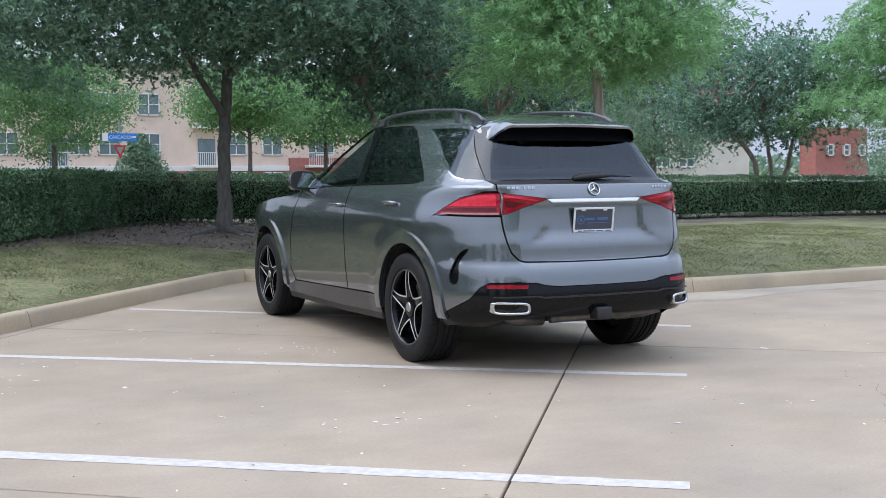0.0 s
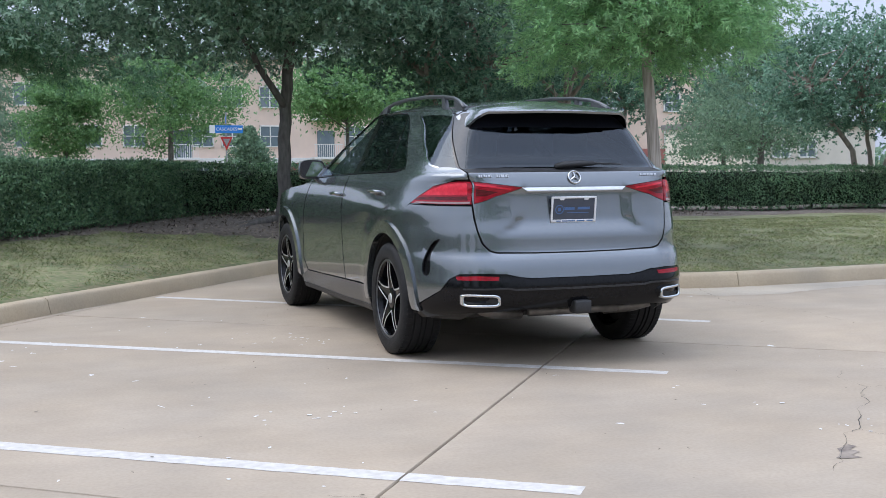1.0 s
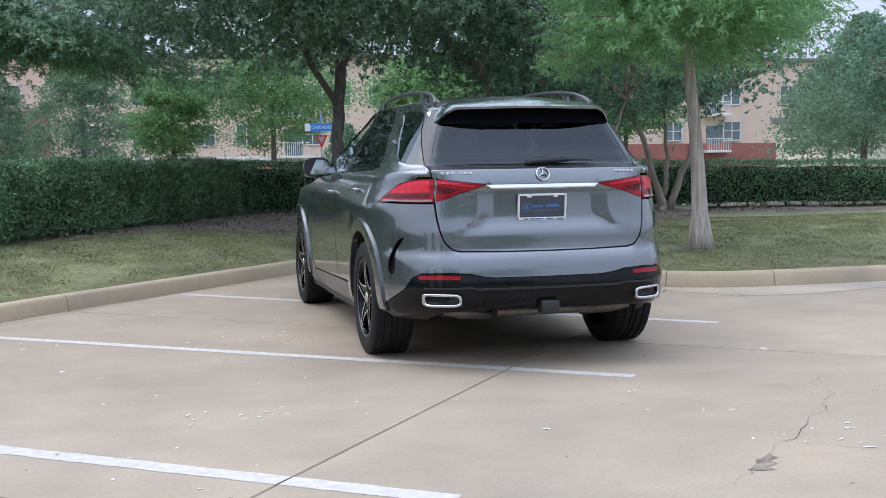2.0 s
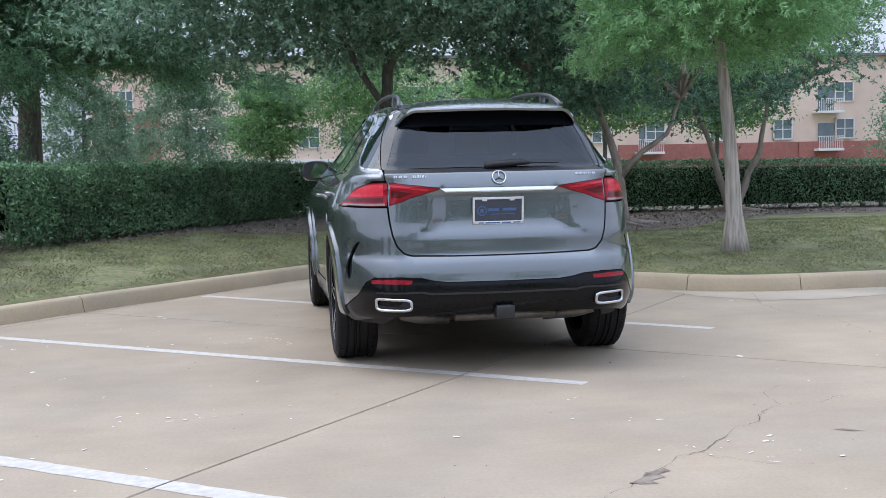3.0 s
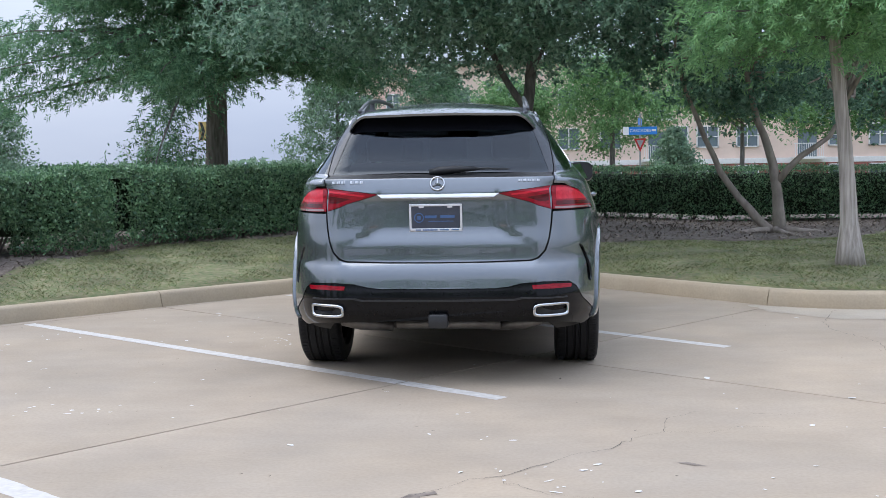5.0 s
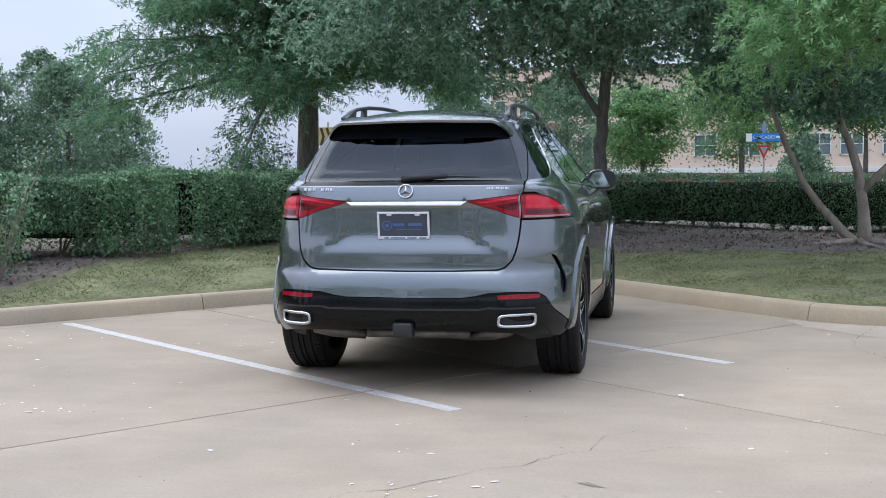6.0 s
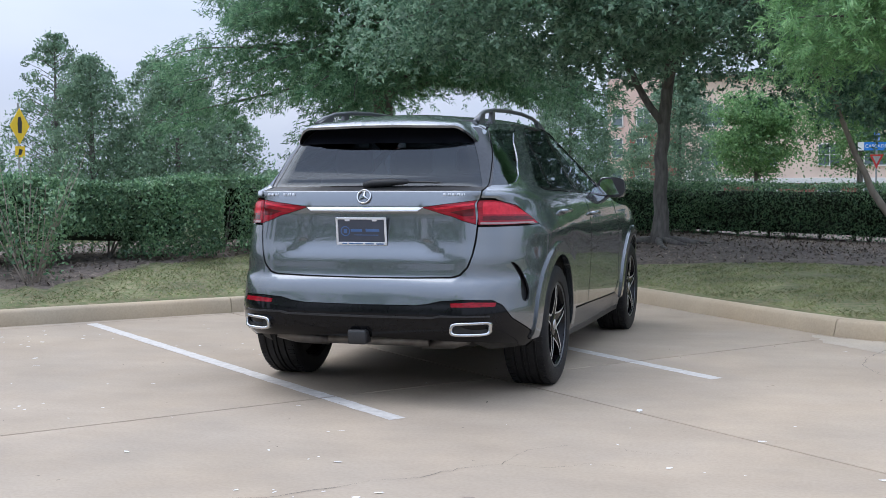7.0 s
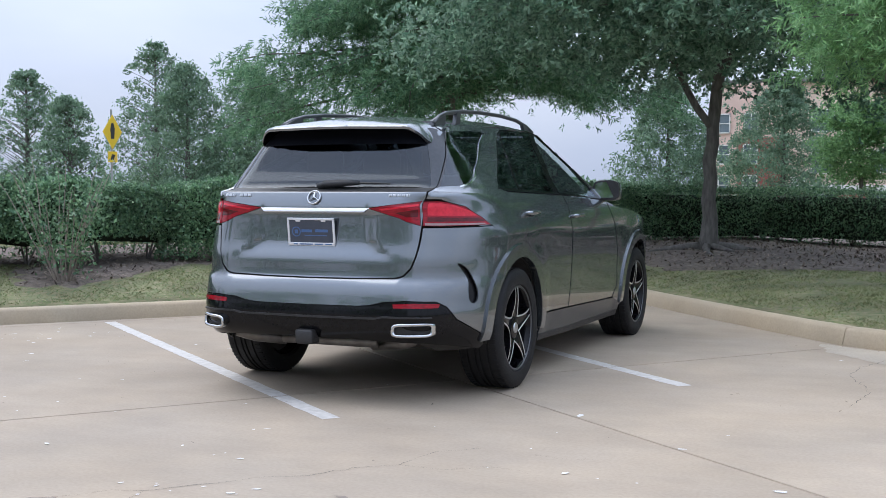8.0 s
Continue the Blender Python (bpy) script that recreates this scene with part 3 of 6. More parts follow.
def feather_tree(x, y, height, base, radius, trunk_r, sprays, leaf, bark, label, seed, tuft=12, blade=0.055, droop=0.5, flare=1.7, taper=0.75, name="tree", limbs=34, lean=(0, 0), low=1.25):
    """A bald cypress: straight trunk, drooping limbs, sprays of narrow needles."""
    rng = np.random.default_rng(seed)
    t = tree_root(name, x, y, label)
    zs = np.linspace(0, height, 14)
    rad = trunk_r * (1 - 0.85 * zs / height)
    rad = rad * (1 + (flare - 1) * np.exp(-zs / 0.22))
    tr = [(lean[0] * z + 0.02 * math.sin(z * 2 + seed), lean[1] * z, z) for z in zs]
    bm = tube(bmesh.new(), resample(tr, 0.25), np.interp([p[2] for p in resample(tr, 0.25)], zs, rad), 16)
    for v in bm.verts:
        a = math.atan2(v.co.y, v.co.x)
        if v.co.z < 1.2:
            v.co.xy *= 1 + 0.05 * math.exp(-v.co.z / 0.3) * math.sin(a * 7 + seed)
    part("trunk", bm, bark, t, smooth=True)
    cen, ax = [], []
    per = max(1, sprays // limbs)
    for k in range(limbs):
        q = (k + rng.random()) / limbs
        z = base + (height - base) * q ** low
        a = k * 2.4 + rng.uniform(-0.4, 0.4)
        R = radius * (1 - q ** 1.4 * taper) * rng.uniform(0.75, 1.12)
        p = limb_path(rng, (lean[0] * z, lean[1] * z, z), (math.cos(a), math.sin(a), 0.35), R, 6, droop, 0.22)
        part("limb", tube(bmesh.new(), p, np.linspace(max(0.012, trunk_r * 0.24 * (1 - q)), 0.005, 7), 5), BARK, t)
        p = np.array(p)
        for _ in range(per):
            u = 0.12 + 0.88 * rng.random() ** 0.75
            i = min(5, int(u * 6))
            b0 = p[i] + (p[i + 1] - p[i]) * (u * 6 - i)
            out = p[min(i + 1, 6)] - p[i]
            out /= np.linalg.norm(out)
            sd = np.cross(out, (0, 0, 1))
            off = sd * rng.normal(0, 0.22 + 0.26 * u) + out * rng.normal(0, 0.08) + np.array((0, 0, rng.normal(-0.07, 0.16)))
            d = out * 0.7 + sd * np.sign(off @ sd) * 0.7 + np.array((0, 0, -0.45)) + rng.normal(0, 0.3, 3)
            cen.append(b0 + off * min(1.0, R))
            ax.append(d / np.linalg.norm(d))
    cen, ax = np.array(cen), np.array(ax)
    n = len(cen)
    C = np.repeat(cen, tuft, 0)
    A = np.repeat(ax, tuft, 0)
    k = np.tile(np.linspace(0, 1, tuft), n)[:, None]
    sd = np.cross(A, unit(n * tuft, rng))
    sd /= np.linalg.norm(sd, axis=1)[:, None] + 1e-9
    N = A * 0.75 + sd * np.where(np.arange(n * tuft) % 2, 1, -1)[:, None] * 0.75
    N /= np.linalg.norm(N, axis=1)[:, None]
    spray = blade * 3.4
    cc = C + A * (k - 0.4) * spray + N * blade * 0.8 + rng.normal(0, 0.012, C.shape)
    half = N * blade * rng.uniform(0.7, 1.2, (n * tuft, 1))
    wd = np.cross(half, unit(n * tuft, rng))
    wd *= (blade * 0.18 / (np.linalg.norm(wd, axis=1) + 1e-9))[:, None]
    blades("crown", cc, half, wd, leaf, t)
    return t


# live oak behind the kerb's corner
broad_tree(0.42, 9.05, [([(0, 0, 0), (0.0, 0.02, 0.7), (0.03, 0.0, 1.45), (0.1, 0.05, 2.4), (0.25, 0.2, 3.6)], 0.102, 0.06),
                      ([(0.03, 0, 1.66), (-0.15, -0.05, 1.92), (-0.36, 0.0, 2.25), (-0.6, 0.1, 2.8), (-0.9, 0.2, 3.5)], 0.052, 0.03),
                      ([(0.07, 0, 2.15), (0.35, -0.2, 2.7), (0.9, -0.4, 3.2)], 0.04, 0.02)],
           ((-0.15, 0.0, 3.9), (3.75, 3.5, 2.4)), 1250, 147, OAKLEAF, 0.042, BARK, "live oak with a dark trunk and dense dark green crown", 21, 0.26, 1.6, 7, "oak_tree", True)
# young bald cypress by the kerb
feather_tree(3.76, 4.35, 5.8, 2.25, 1.72, 0.088, 10500, CYPLEAF, BARKLIGHT, "young bald cypress with pale bark and feathery bright green sprays", 31, 14, 0.044, 0.30, 1.8, 0.62, "cypress_tree", 44, (-0.072, 0.0))
# tall cypress behind the hedge
feather_tree(-5.17, 13.0, 8.6, 2.45, 4.2, 0.225, 24000, CYPDARK, BARKRED, "tall bald cypress with drooping dark green branches behind the hedge", 35, 12, 0.057, 0.62, 1.4, 0.60, "cypress_tree", 84, (0, 0), 1.55)
# second cypress on the lawn's far side
feather_tree(14.9, 9.4, 4.7, 1.9, 3.0, 0.12, 6000, CYPLEAF, BARKLIGHT, "bald cypress with feathery bright green foliage behind the hedge", 33, 12, 0.060, 0.4, 1.8, 0.7, "cypress_tree", 36)
# crape myrtles with several stems
MYRTLE = "multi-stemmed crape myrtle with smooth tan stems in the mulch bed"
broad_tree(3.9, 8.95, [([(0.0, 0, 0), (-0.35, 0.0, 0.35), (-0.75, 0.1, 0.9), (-1.05, 0.1, 1.6), (-1.3, 0.1, 2.3)], 0.06, 0.025),
                       ([(0.08, 0.05, 0), (0.06, 0.05, 0.6), (0.0, 0.1, 1.0), (-0.2, 0.15, 1.6), (-0.4, 0.2, 2.4)], 0.085, 0.03),
                       ([(0.06, 0.05, 0.75), (0.35, 0.0, 1.1), (0.75, 0.0, 1.35), (1.0, 0.1, 1.9)], 0.05, 0.02)],
           ((-0.1, 0.4, 2.95), (2.1, 1.6, 1.3)), 430, 84, MYRTLELEAF, 0.038, BARKMYRTLE, MYRTLE, 41, 0.24, 1.3, 4, "myrtle_tree")
broad_tree(6.9, 11.9, [([(0, 0, 0), (-0.2, 0, 0.6), (-0.35, 0, 1.2), (-0.7, 0.1, 2.0)], 0.075, 0.03),
                       ([(0.08, 0, 0), (0.25, 0, 0.5), (0.55, 0, 1.1), (0.75, 0.1, 2.0)], 0.07, 0.03),
                       ([(0.03, 0.05, 0.3), (0.1, 0.1, 1.0), (0.05, 0.1, 1.9)], 0.05, 0.025)],
           ((0.1, 0.2, 3.1), (2.6, 2.0, 1.5)), 520, 84, MYRTLELEAF, 0.040, BARKMYRTLE, MYRTLE, 42, 0.25, 1.3, 3, "myrtle_tree")
broad_tree(13.6, 12.3, [([(0, 0, 0), (-0.3, 0, 0.5), (-0.45, 0, 1.2), (-1.0, 0.1, 1.9), (-1.5, 0.1, 2.5)], 0.075, 0.03),
                        ([(0.03, 0, 0), (0.05, 0, 0.6), (-0.05, 0, 1.4), (-0.2, 0.1, 2.3)], 0.06, 0.03),
                        ([(0.08, 0, 0), (0.3, 0, 0.5), (0.5, 0, 1.1), (0.7, 0.1, 1.7), (1.2, 0.1, 2.2)], 0.065, 0.03)],
           ((-0.1, 0.2, 2.75), (2.0, 1.7, 1.3)), 430, 84, MYRTLELEAF, 0.044, BARKMYRTLE, MYRTLE, 43, 0.28, 1.3, 3, "myrtle_tree")

def thin_shrub(x, y, h, spread, stems, leaves, label, seed, base=0.0):
    rng = np.random.default_rng(seed)
    t = tagged(new("shrub"), label, "shrub")
    t.location = (x, y, ground_z(x, y) + base)
    cen = []
    for k in range(stems):
        a = rng.uniform(0, 6.28)
        p = limb_path(rng, (0.06 * math.cos(a), 0.06 * math.sin(a), -0.02), (0.32 * spread * math.cos(a), 0.32 * spread * math.sin(a), 1), h * rng.uniform(0.6, 1), 6, -0.1, 0.16)
        part("stem", tube(bmesh.new(), p, np.linspace(0.009, 0.003, 7), 5), BARKMYRTLE, t)
        p = np.array(p)
        for _ in range(leaves // stems):
            u = rng.uniform(0.22, 1) * 5.99
            i = int(u)
            cen.append(p[i] + (p[i + 1] - p[i]) * (u - i) + rng.normal(0, 0.085, 3))
    shrub_leaves("leaves", np.array(cen), rng, 0.026, HEDGELEAF, t, 0.3)


thin_shrub(-4.98, 2.62, 1.45, 1.3, 22, 1700, "thin young shrub with pale stems in the mulch", 51)
thin_shrub(-5.5, 11.2, 1.75, 1.0, 16, 5200, "loose sparse shrub rising behind the hedge", 52)

# street trees and woods in the distance: x, y, height, crown's foot, radius, kind
FAR = [(4.1, 48.5, 7.0, 1.9, 3.8, 0), (6.5, 27.0, 4.0, 1.9, 2.0, 0), (6.0, 39.5, 2.8, 0.2, 1.0, 1), (-9.1, 48.7, 6.8, 0.4, 2.5, 1), (-4.9, 57.5, 7.4, 0.5, 3.2, 1), (-0.5, 50.4, 5.7, 1.2, 1.9, 0),
       (-27.9, 26.7, 5.6, 0.3, 1.8, 2), (-25.5, 26.2, 4.5, 0.3, 1.4, 2), (-25.6, 31.3, 7.1, 0.3, 2.1, 2), (-22.3, 28.8, 5.8, 0.3, 1.9, 1), (-22.7, 33.5, 6.3, 0.3, 1.9, 2), (-19.9, 30.6, 5.4, 0.3, 2.5, 1), (-19.2, 33.2, 4.2, 0.3, 1.7, 2),
       (20.1, 25.1, 5.6, 1.6, 2.0, 1), (14.5, 31.0, 4.6, 1.7, 2.2, 0), (10.3, 30.5, 4.4, 1.8, 2.2, 0), (24.0, 33.0, 5.0, 1.6, 2.3, 1), (-31.5, 25.0, 5.2, 0.3, 1.9, 1), (30.0, 22.0, 5.2, 1.4, 2.4, 1), (26.0, 15.0, 5.0, 1.4, 2.2, 0),
       # unseen, behind the camera: the five tall ones added to darken the car's tail
       (-31.0, -24.0, 8.0, 1.5, 3.2, 0), (-36.0, -14.0, 7.0, 1.2, 2.6, 1), (-23.0, -35.0, 11.5, 1.2, 4.6, 0), (-14.5, -39.0, 13.0, 1.0, 4.8, 0), (-6.0, -41.0, 12.0, 1.0, 4.6, 0), (2.5, -42.0, 13.0, 1.0, 4.8, 0), (11.0, -43.0, 11.5, 1.2, 4.4, 0)]


def far_tree(x, y, h, foot, r, kind, seed):
    """A street tree: a round head (0), a dense cone (1) or a lacy cone (2) of limbs that end in sprays of small leaves."""
    rng = np.random.default_rng(seed)
    words = ("street tree with light green foliage, the rear row unseen", "dense grey-green conical tree beyond the hedge", "lacy grey-green conical tree with open branches beyond the hedge")
    t = tree_root("tree", x, y, words[kind], "trees beyond the hedge")
    part("trunk", tube(bmesh.new(), [(0, 0, 0), (0.03, 0, h * 0.4), (0, 0.02, h * 0.92)], [0.022 * h, 0.016 * h, 0.01], 8), BARK, t)
    behind = y < 0
    size, n = (0.17, 9000) if behind else (0.042 + 0.0008 * y, int(min(22000 if r > 2.4 else 16000, 2600 * h * r)))
    if kind == 0:
        k = 190
        d = unit(k, rng)
        c = np.array((0, 0, (h + foot) / 2 + 0.3)) + d * np.array((r, r, (h - foot) / 2)) * (rng.random((k, 1)) ** 0.4) * np.array([1 + 0.35 * noise.noise(Vector((q[0] * 2 + seed, q[1] * 2, q[2] * 2))) for q in d])[:, None]
        spread = np.array((0.26, 0.26, 0.12)) * r ** 0.5
        foot_of = lambda e: max(foot * 0.9, e[2] - 0.35 * math.hypot(e[0], e[1]))
        size_of = np.ones(k)
    else:
        k = 420 if kind == 1 else 300
        q = rng.random(k) ** 0.95 * 0.98
        a = rng.uniform(0, 6.28, k)
        lump = np.array([1 + 0.30 * noise.noise(Vector((math.cos(u) * 1.5, math.sin(u) * 1.5 + seed, w * 5.0))) for u, w in zip(a, q)])
        girth = np.minimum(1.0, ((1 - q) / 0.62) ** 0.58) * (0.86 + 0.14 * np.minimum(1, q / 0.15)) * lump
        R = r * girth * rng.uniform(0.0, 1.0, k) ** (0.5 if kind == 1 else 0.4)
        c = np.c_[np.cos(a) * R, np.sin(a) * R, foot + (h - foot) * q + (0.06 if kind == 2 else -0.06) * R]
        spread = np.array((0.20, 0.20, 0.13)) * r ** 0.5 * (1.0 if kind == 1 else 0.8)
        foot_of = lambda e: max(foot, e[2] - 0.55 * math.hypot(e[0], e[1]))
        size_of = 0.45 + 0.65 * (1 - q)
        n = n if kind == 1 else int(n * 0.55)
    cen = np.repeat(c, n // k, 0)
    cen = cen + rng.normal(0, 1, cen.shape) * spread * np.repeat(rng.uniform(0.6, 1.3, k) * size_of, n // k)[:, None]
    if kind:
        cen[:, 2] -= 0.25 * np.hypot(cen[:, 0] - np.repeat(c[:, 0], n // k), cen[:, 1] - np.repeat(c[:, 1], n // k))
    shrub_leaves("crown", cen, rng, size, (FARLEAF, FARCONIFER, FARCONIFER)[kind], t, -0.2)
    bm = bmesh.new()
    for e in c[: (26, 40, 150)[kind]]:
        z = foot_of(e)
        tube(bm, [(0, 0, z), (e[0] * 0.5, e[1] * 0.5, (z + e[2]) / 2 + 0.06), e], [0.02, 0.013, 0.005], 4)
    tagged(part("branchwork", bm, BARK, t), kind="stuff")


for k, row in enumerate(FAR):
    far_tree(*row, 100 + k)


def far_woods():
    """A ring of woods on the horizon that closes the place all round."""
    rng = np.random.default_rng(8)
    n = 30000
    a = rng.uniform(0, 2 * math.pi, n)
    r = rng.uniform(150, 175, n)
    top = np.array([4.5 + 2.5 * noise.noise(Vector((math.cos(q) * 9, math.sin(q) * 9, 0))) + 1.2 * noise.noise(Vector((math.cos(q) * 40, math.sin(q) * 40, 3))) for q in a])
    behind = np.sin(a) < 0.2
    top = np.where(behind, top * 0.9, top * 0.75)
    cen = np.c_[np.cos(a) * r, np.sin(a) * r, -0.6 + top * rng.random(n) ** 0.8]
    ob = shrub_leaves("far_woods", cen, rng, 0.66, FARCONIFER, None, 0.0)
    tagged(ob, "hazy line of woods on the horizon", "woods", kind="stuff")


far_woods()

# ---- beyond the hedge: buildings and signs ----
BEIGE = mat("beige_render", (0.74, 0.575, 0.475), (0.67, 0.52, 0.43), scale=1.2, rough=0.9, big=0.08, bump=0.2, bscale=30)
PINK = mat("pink_render", (0.74, 0.53, 0.45), (0.67, 0.47, 0.40), scale=1.2, rough=0.9, big=0.08, bump=0.2, bscale=30)
BRICKRED = mat("dark_red_brick", (0.38, 0.15, 0.125), (0.30, 0.115, 0.095), scale=5, rough=0.9, big=0.1, bump=0.3, bscale=40)
WHITETRIM = mat("white_trim", (0.74, 0.73, 0.70), (0.66, 0.65, 0.62), scale=6, rough=0.6)
WINDOWGLASS = mat("far_window_glass", (0.10, 0.14, 0.16), (0.16, 0.20, 0.22), scale=0.8, rough=0.08, spec=0.8)
ROOFGREY = mat("grey_roofing", (0.20, 0.19, 0.18), (0.15, 0.145, 0.14), scale=3, rough=0.9)
CREAM = mat("cream_render", (0.66, 0.60, 0.52), (0.58, 0.53, 0.46), scale=1.0, rough=0.9, big=0.06)
POLE = mat("galvanised_pole", (0.36, 0.37, 0.37), (0.28, 0.29, 0.29), scale=20, rough=0.5, metal=0.6)
SIGNBLUE = mat("street_sign_blue", (0.02, 0.20, 0.62), (0.03, 0.23, 0.68), scale=10, rough=0.4)
SIGNWHITE = mat("sign_white", (0.78, 0.78, 0.77), (0.72, 0.72, 0.71), scale=10, rough=0.45)
SIGNRED = mat("sign_red", (0.50, 0.03, 0.03), (0.45, 0.025, 0.025), scale=10, rough=0.45)
SIGNYELLOW = mat("sign_yellow", (0.75, 0.50, 0.02), (0.68, 0.45, 0.02), scale=10, rough=0.45)
SIGNFADED = mat("faded_sign_yellow", (0.46, 0.33, 0.11), (0.38, 0.27, 0.09), scale=10, rough=0.5)
SIGNBLACK = mat("sign_black", (0.015, 0.015, 0.015), (0.025, 0.025, 0.025), scale=10, rough=0.5)


def window(parent, x, z, w, h, y=0.0, mullions=2):
    f = new("window")
    f.parent, f.location = parent, (x, y, z)
    bm = bmesh.new()
    t = 0.09
    for c, s in (((0, -0.05, h / 2 - t / 2), (w, 0.14, t)), ((0, -0.05, -h / 2 + t / 2), (w, 0.14, t)), ((-w / 2 + t / 2, -0.05, 0), (t, 0.14, h)), ((w / 2 - t / 2, -0.05, 0), (t, 0.14, h)), ((0, -0.04, 0), (w, 0.10, 0.06))):
        box(bm, c, s)
    for k in range(1, mullions):
        box(bm, (-w / 2 + w * k / mullions, -0.04, 0), (0.08, 0.10, h))
    part("window_frame", bm, WHITETRIM, f)
    part("pane", box(bm := bmesh.new(), (0, 0.0, 0), (w - 0.1, 0.03, h - 0.1)), WINDOWGLASS, f)


def block(name, parent, x0, x1, y0, y1, z0, z1, material):
    return part(name, box(bmesh.new(), ((x0 + x1) / 2, (y0 + y1) / 2, (z0 + z1) / 2), (x1 - x0, y1 - y0, z1 - z0), bevel=0.02), material, parent)


def apartments():
    b = tagged(new("apartment_building"), "beige and red three-storey apartment building behind street trees", "building")
    b.location = (0, 84, -1.2)
    block("wall", b, -8.6, 58, 0, 14, 0, 10.6, BEIGE)
    block("end_wall", b, -13.4, -8.4, -0.6, 14, 0, 10.6, PINK)
    block("brick_corner", b, -11.6, -8.2, -0.9, 3, 0, 6.5, BRICKRED)
    block("roof", b, -13.35, 57.95, -0.55, 13.95, 10.6, 10.85, ROOFGREY)
    block("brick_base", b, -8.2, 28, -0.12, 0.2, 0, 2.55, BRICKRED)
    block("brick_base", b, 28, 58, -0.12, 0.2, 0, 3.6, BRICKRED)
    block("band", b, -8.2, 28, -0.2, 0.2, 2.55, 2.95, WHITETRIM)
    for z in (2.95, 5.25, 7.6):
        window(b, -10.6, z, 1.1, 1.55, -0.95 if z < 6 else -0.65)
        window(b, -12.6, z, 0.9, 1.5, -0.65, 1)
    for x in (-5.5, -1.5, 3.0, 6.2, 11.3, 13.6, 16.6, 23.5, 26.5, 31.0, 36.5, 42.0, 47.5, 53.0):
        for z in (1.6, 4.65, 7.7):
            if z > 3 or x < 28:
                window(b, x, z, 1.7, 1.7, -0.14 if (z < 3 or (x > 28 and z < 5)) else -0.02)
    for x in (8.9, 20.2, 29.5, 45.0):
        bay = new("balcony_bay")
        bay.parent, bay.location = b, (x, 0, 0)
        block("bay_wall", bay, -1.6, -0.2, -0.3, 0.3, 0, 2.55 if x < 28 else 3.6, BRICKRED)
        for z in (3.0, 6.1):
            block("balcony_slab", bay, -0.3, 2.0, -1.1, 0.1, z - 0.2, z, WHITETRIM)
            block("balcony_door", bay, 0.2, 1.6, -0.08, 0.05, z, z + 2.1, WINDOWGLASS)
            bm = bmesh.new()
            for q in np.arange(-0.2, 2.0, 0.16):
                box(bm, (q, -1.05, z + 0.5), (0.03, 0.03, 1.0))
            box(bm, (0.85, -1.05, z + 1.0), (2.3, 0.05, 0.06))
            tagged(part("balcony_rail", bm, WHITETRIM, bay), kind="stuff")


apartments()


def shops():
    b = tagged(new("red_building"), "dark red low building with small white windows", "building")
    b.location = (43.3, 46.5, -0.6)
    block("wall", b, 5.3, 9.6, 0, 1.4, 0, 4.4, BRICKRED)
    block("plinth", b, 3.2, 12, -0.3, 0.2, 0, 1.5, WHITETRIM)
    for x in (6.4, 7.75, 9.05):
        window(b, x, 3.05, 0.55, 0.75, -0.02, 1)
    c = tagged(new("cream_building"), "cream low building with a flat roof beyond the hedge", "building")
    c.location = (33.5, 45, -0.6)
    block("wall", c, 0, 8.5, 0, 8, 0, 3.7, CREAM)
    block("fascia", c, -0.2, 8.7, -0.2, 8.2, 3.7, 4.0, ROOFGREY)
    for x in (2.2, 3.9):
        window(c, x, 2.5, 1.2, 1.0, -0.02)


shops()


def sign_post(x, y, h, label, kind):
    s = tagged(new(kind), label, "sign")
    s.location = (x, y, ground_z(x, y) - 0.05)
    part("post", cyl(bmesh.new(), (0, 0, 0), (0, 0, h + 0.05), 0.032), POLE, s)
    return s, ground_z(x, y) - 0.05


def lettering(text, size, parent, m, material):
    c = bpy.data.curves.new("lettering", "FONT")
    c.body, c.size, c.align_x, c.align_y, c.extrude = text, size, "CENTER", "CENTER", 0.002
    tmp = new("lettering", c)
    bpy.context.view_layer.update()
    me = bpy.data.meshes.new_from_object(tmp.evaluated_get(bpy.context.evaluated_depsgraph_get()))
    bpy.data.objects.remove(tmp)
    me.materials.clear()
    me.materials.append(material)
    ob = new("lettering", me)
    ob.parent, ob.matrix_local = parent, m


def plate_of(name, parent, pts, y, material, t=0.012):
    """A flat sign blank from corner points in x and z."""
    bm = bmesh.new()
    a = [bm.verts.new((x, y - t, z)) for x, z in pts]
    b = [bm.verts.new((x, y, z)) for x, z in pts]
    bm.faces.new(a)
    bm.faces.new(b[::-1])
    for i in range(len(pts)):
        j = (i + 1) % len(pts)
        bm.faces.new((a[i], b[i], b[j], a[j]))
    return part(name, bm, material, parent)


s, g = sign_post(4.25, 34.8, 3.05, "blue street name sign over a give-way sign on a grey post", "street_sign")
blade = plate_of("name_blade", s, [(-0.60, 2.40 - g), (0.60, 2.40 - g), (0.60, 2.68 - g), (-0.60, 2.68 - g)], -0.03, SIGNBLUE)
plate_of("blade_end", s, [(-0.60, 2.40 - g), (-0.40, 2.40 - g), (-0.40, 2.68 - g), (-0.60, 2.68 - g)], -0.046, SIGNWHITE, 0.003)
lettering("CASCADES", 0.155, blade, pose(0.01, -0.047, 2.54 - g, 90, 0, 0), SIGNWHITE)
part("blade_print", box(bmesh.new(), (0.49, -0.045, 2.55 - g), (0.16, 0.006, 0.07)), SIGNWHITE, blade)
part("cross_blade", box(bmesh.new(), (0, 0, 0), (1.0, 0.014, 0.24), pose(0, 0, 2.86 - g, 0, 0, 78)), SIGNBLUE, s)
y1 = plate_of("give_way_board", s, [(0, 1.78 - g), (0.22, 2.26 - g), (-0.22, 2.26 - g)], -0.05, SIGNRED)
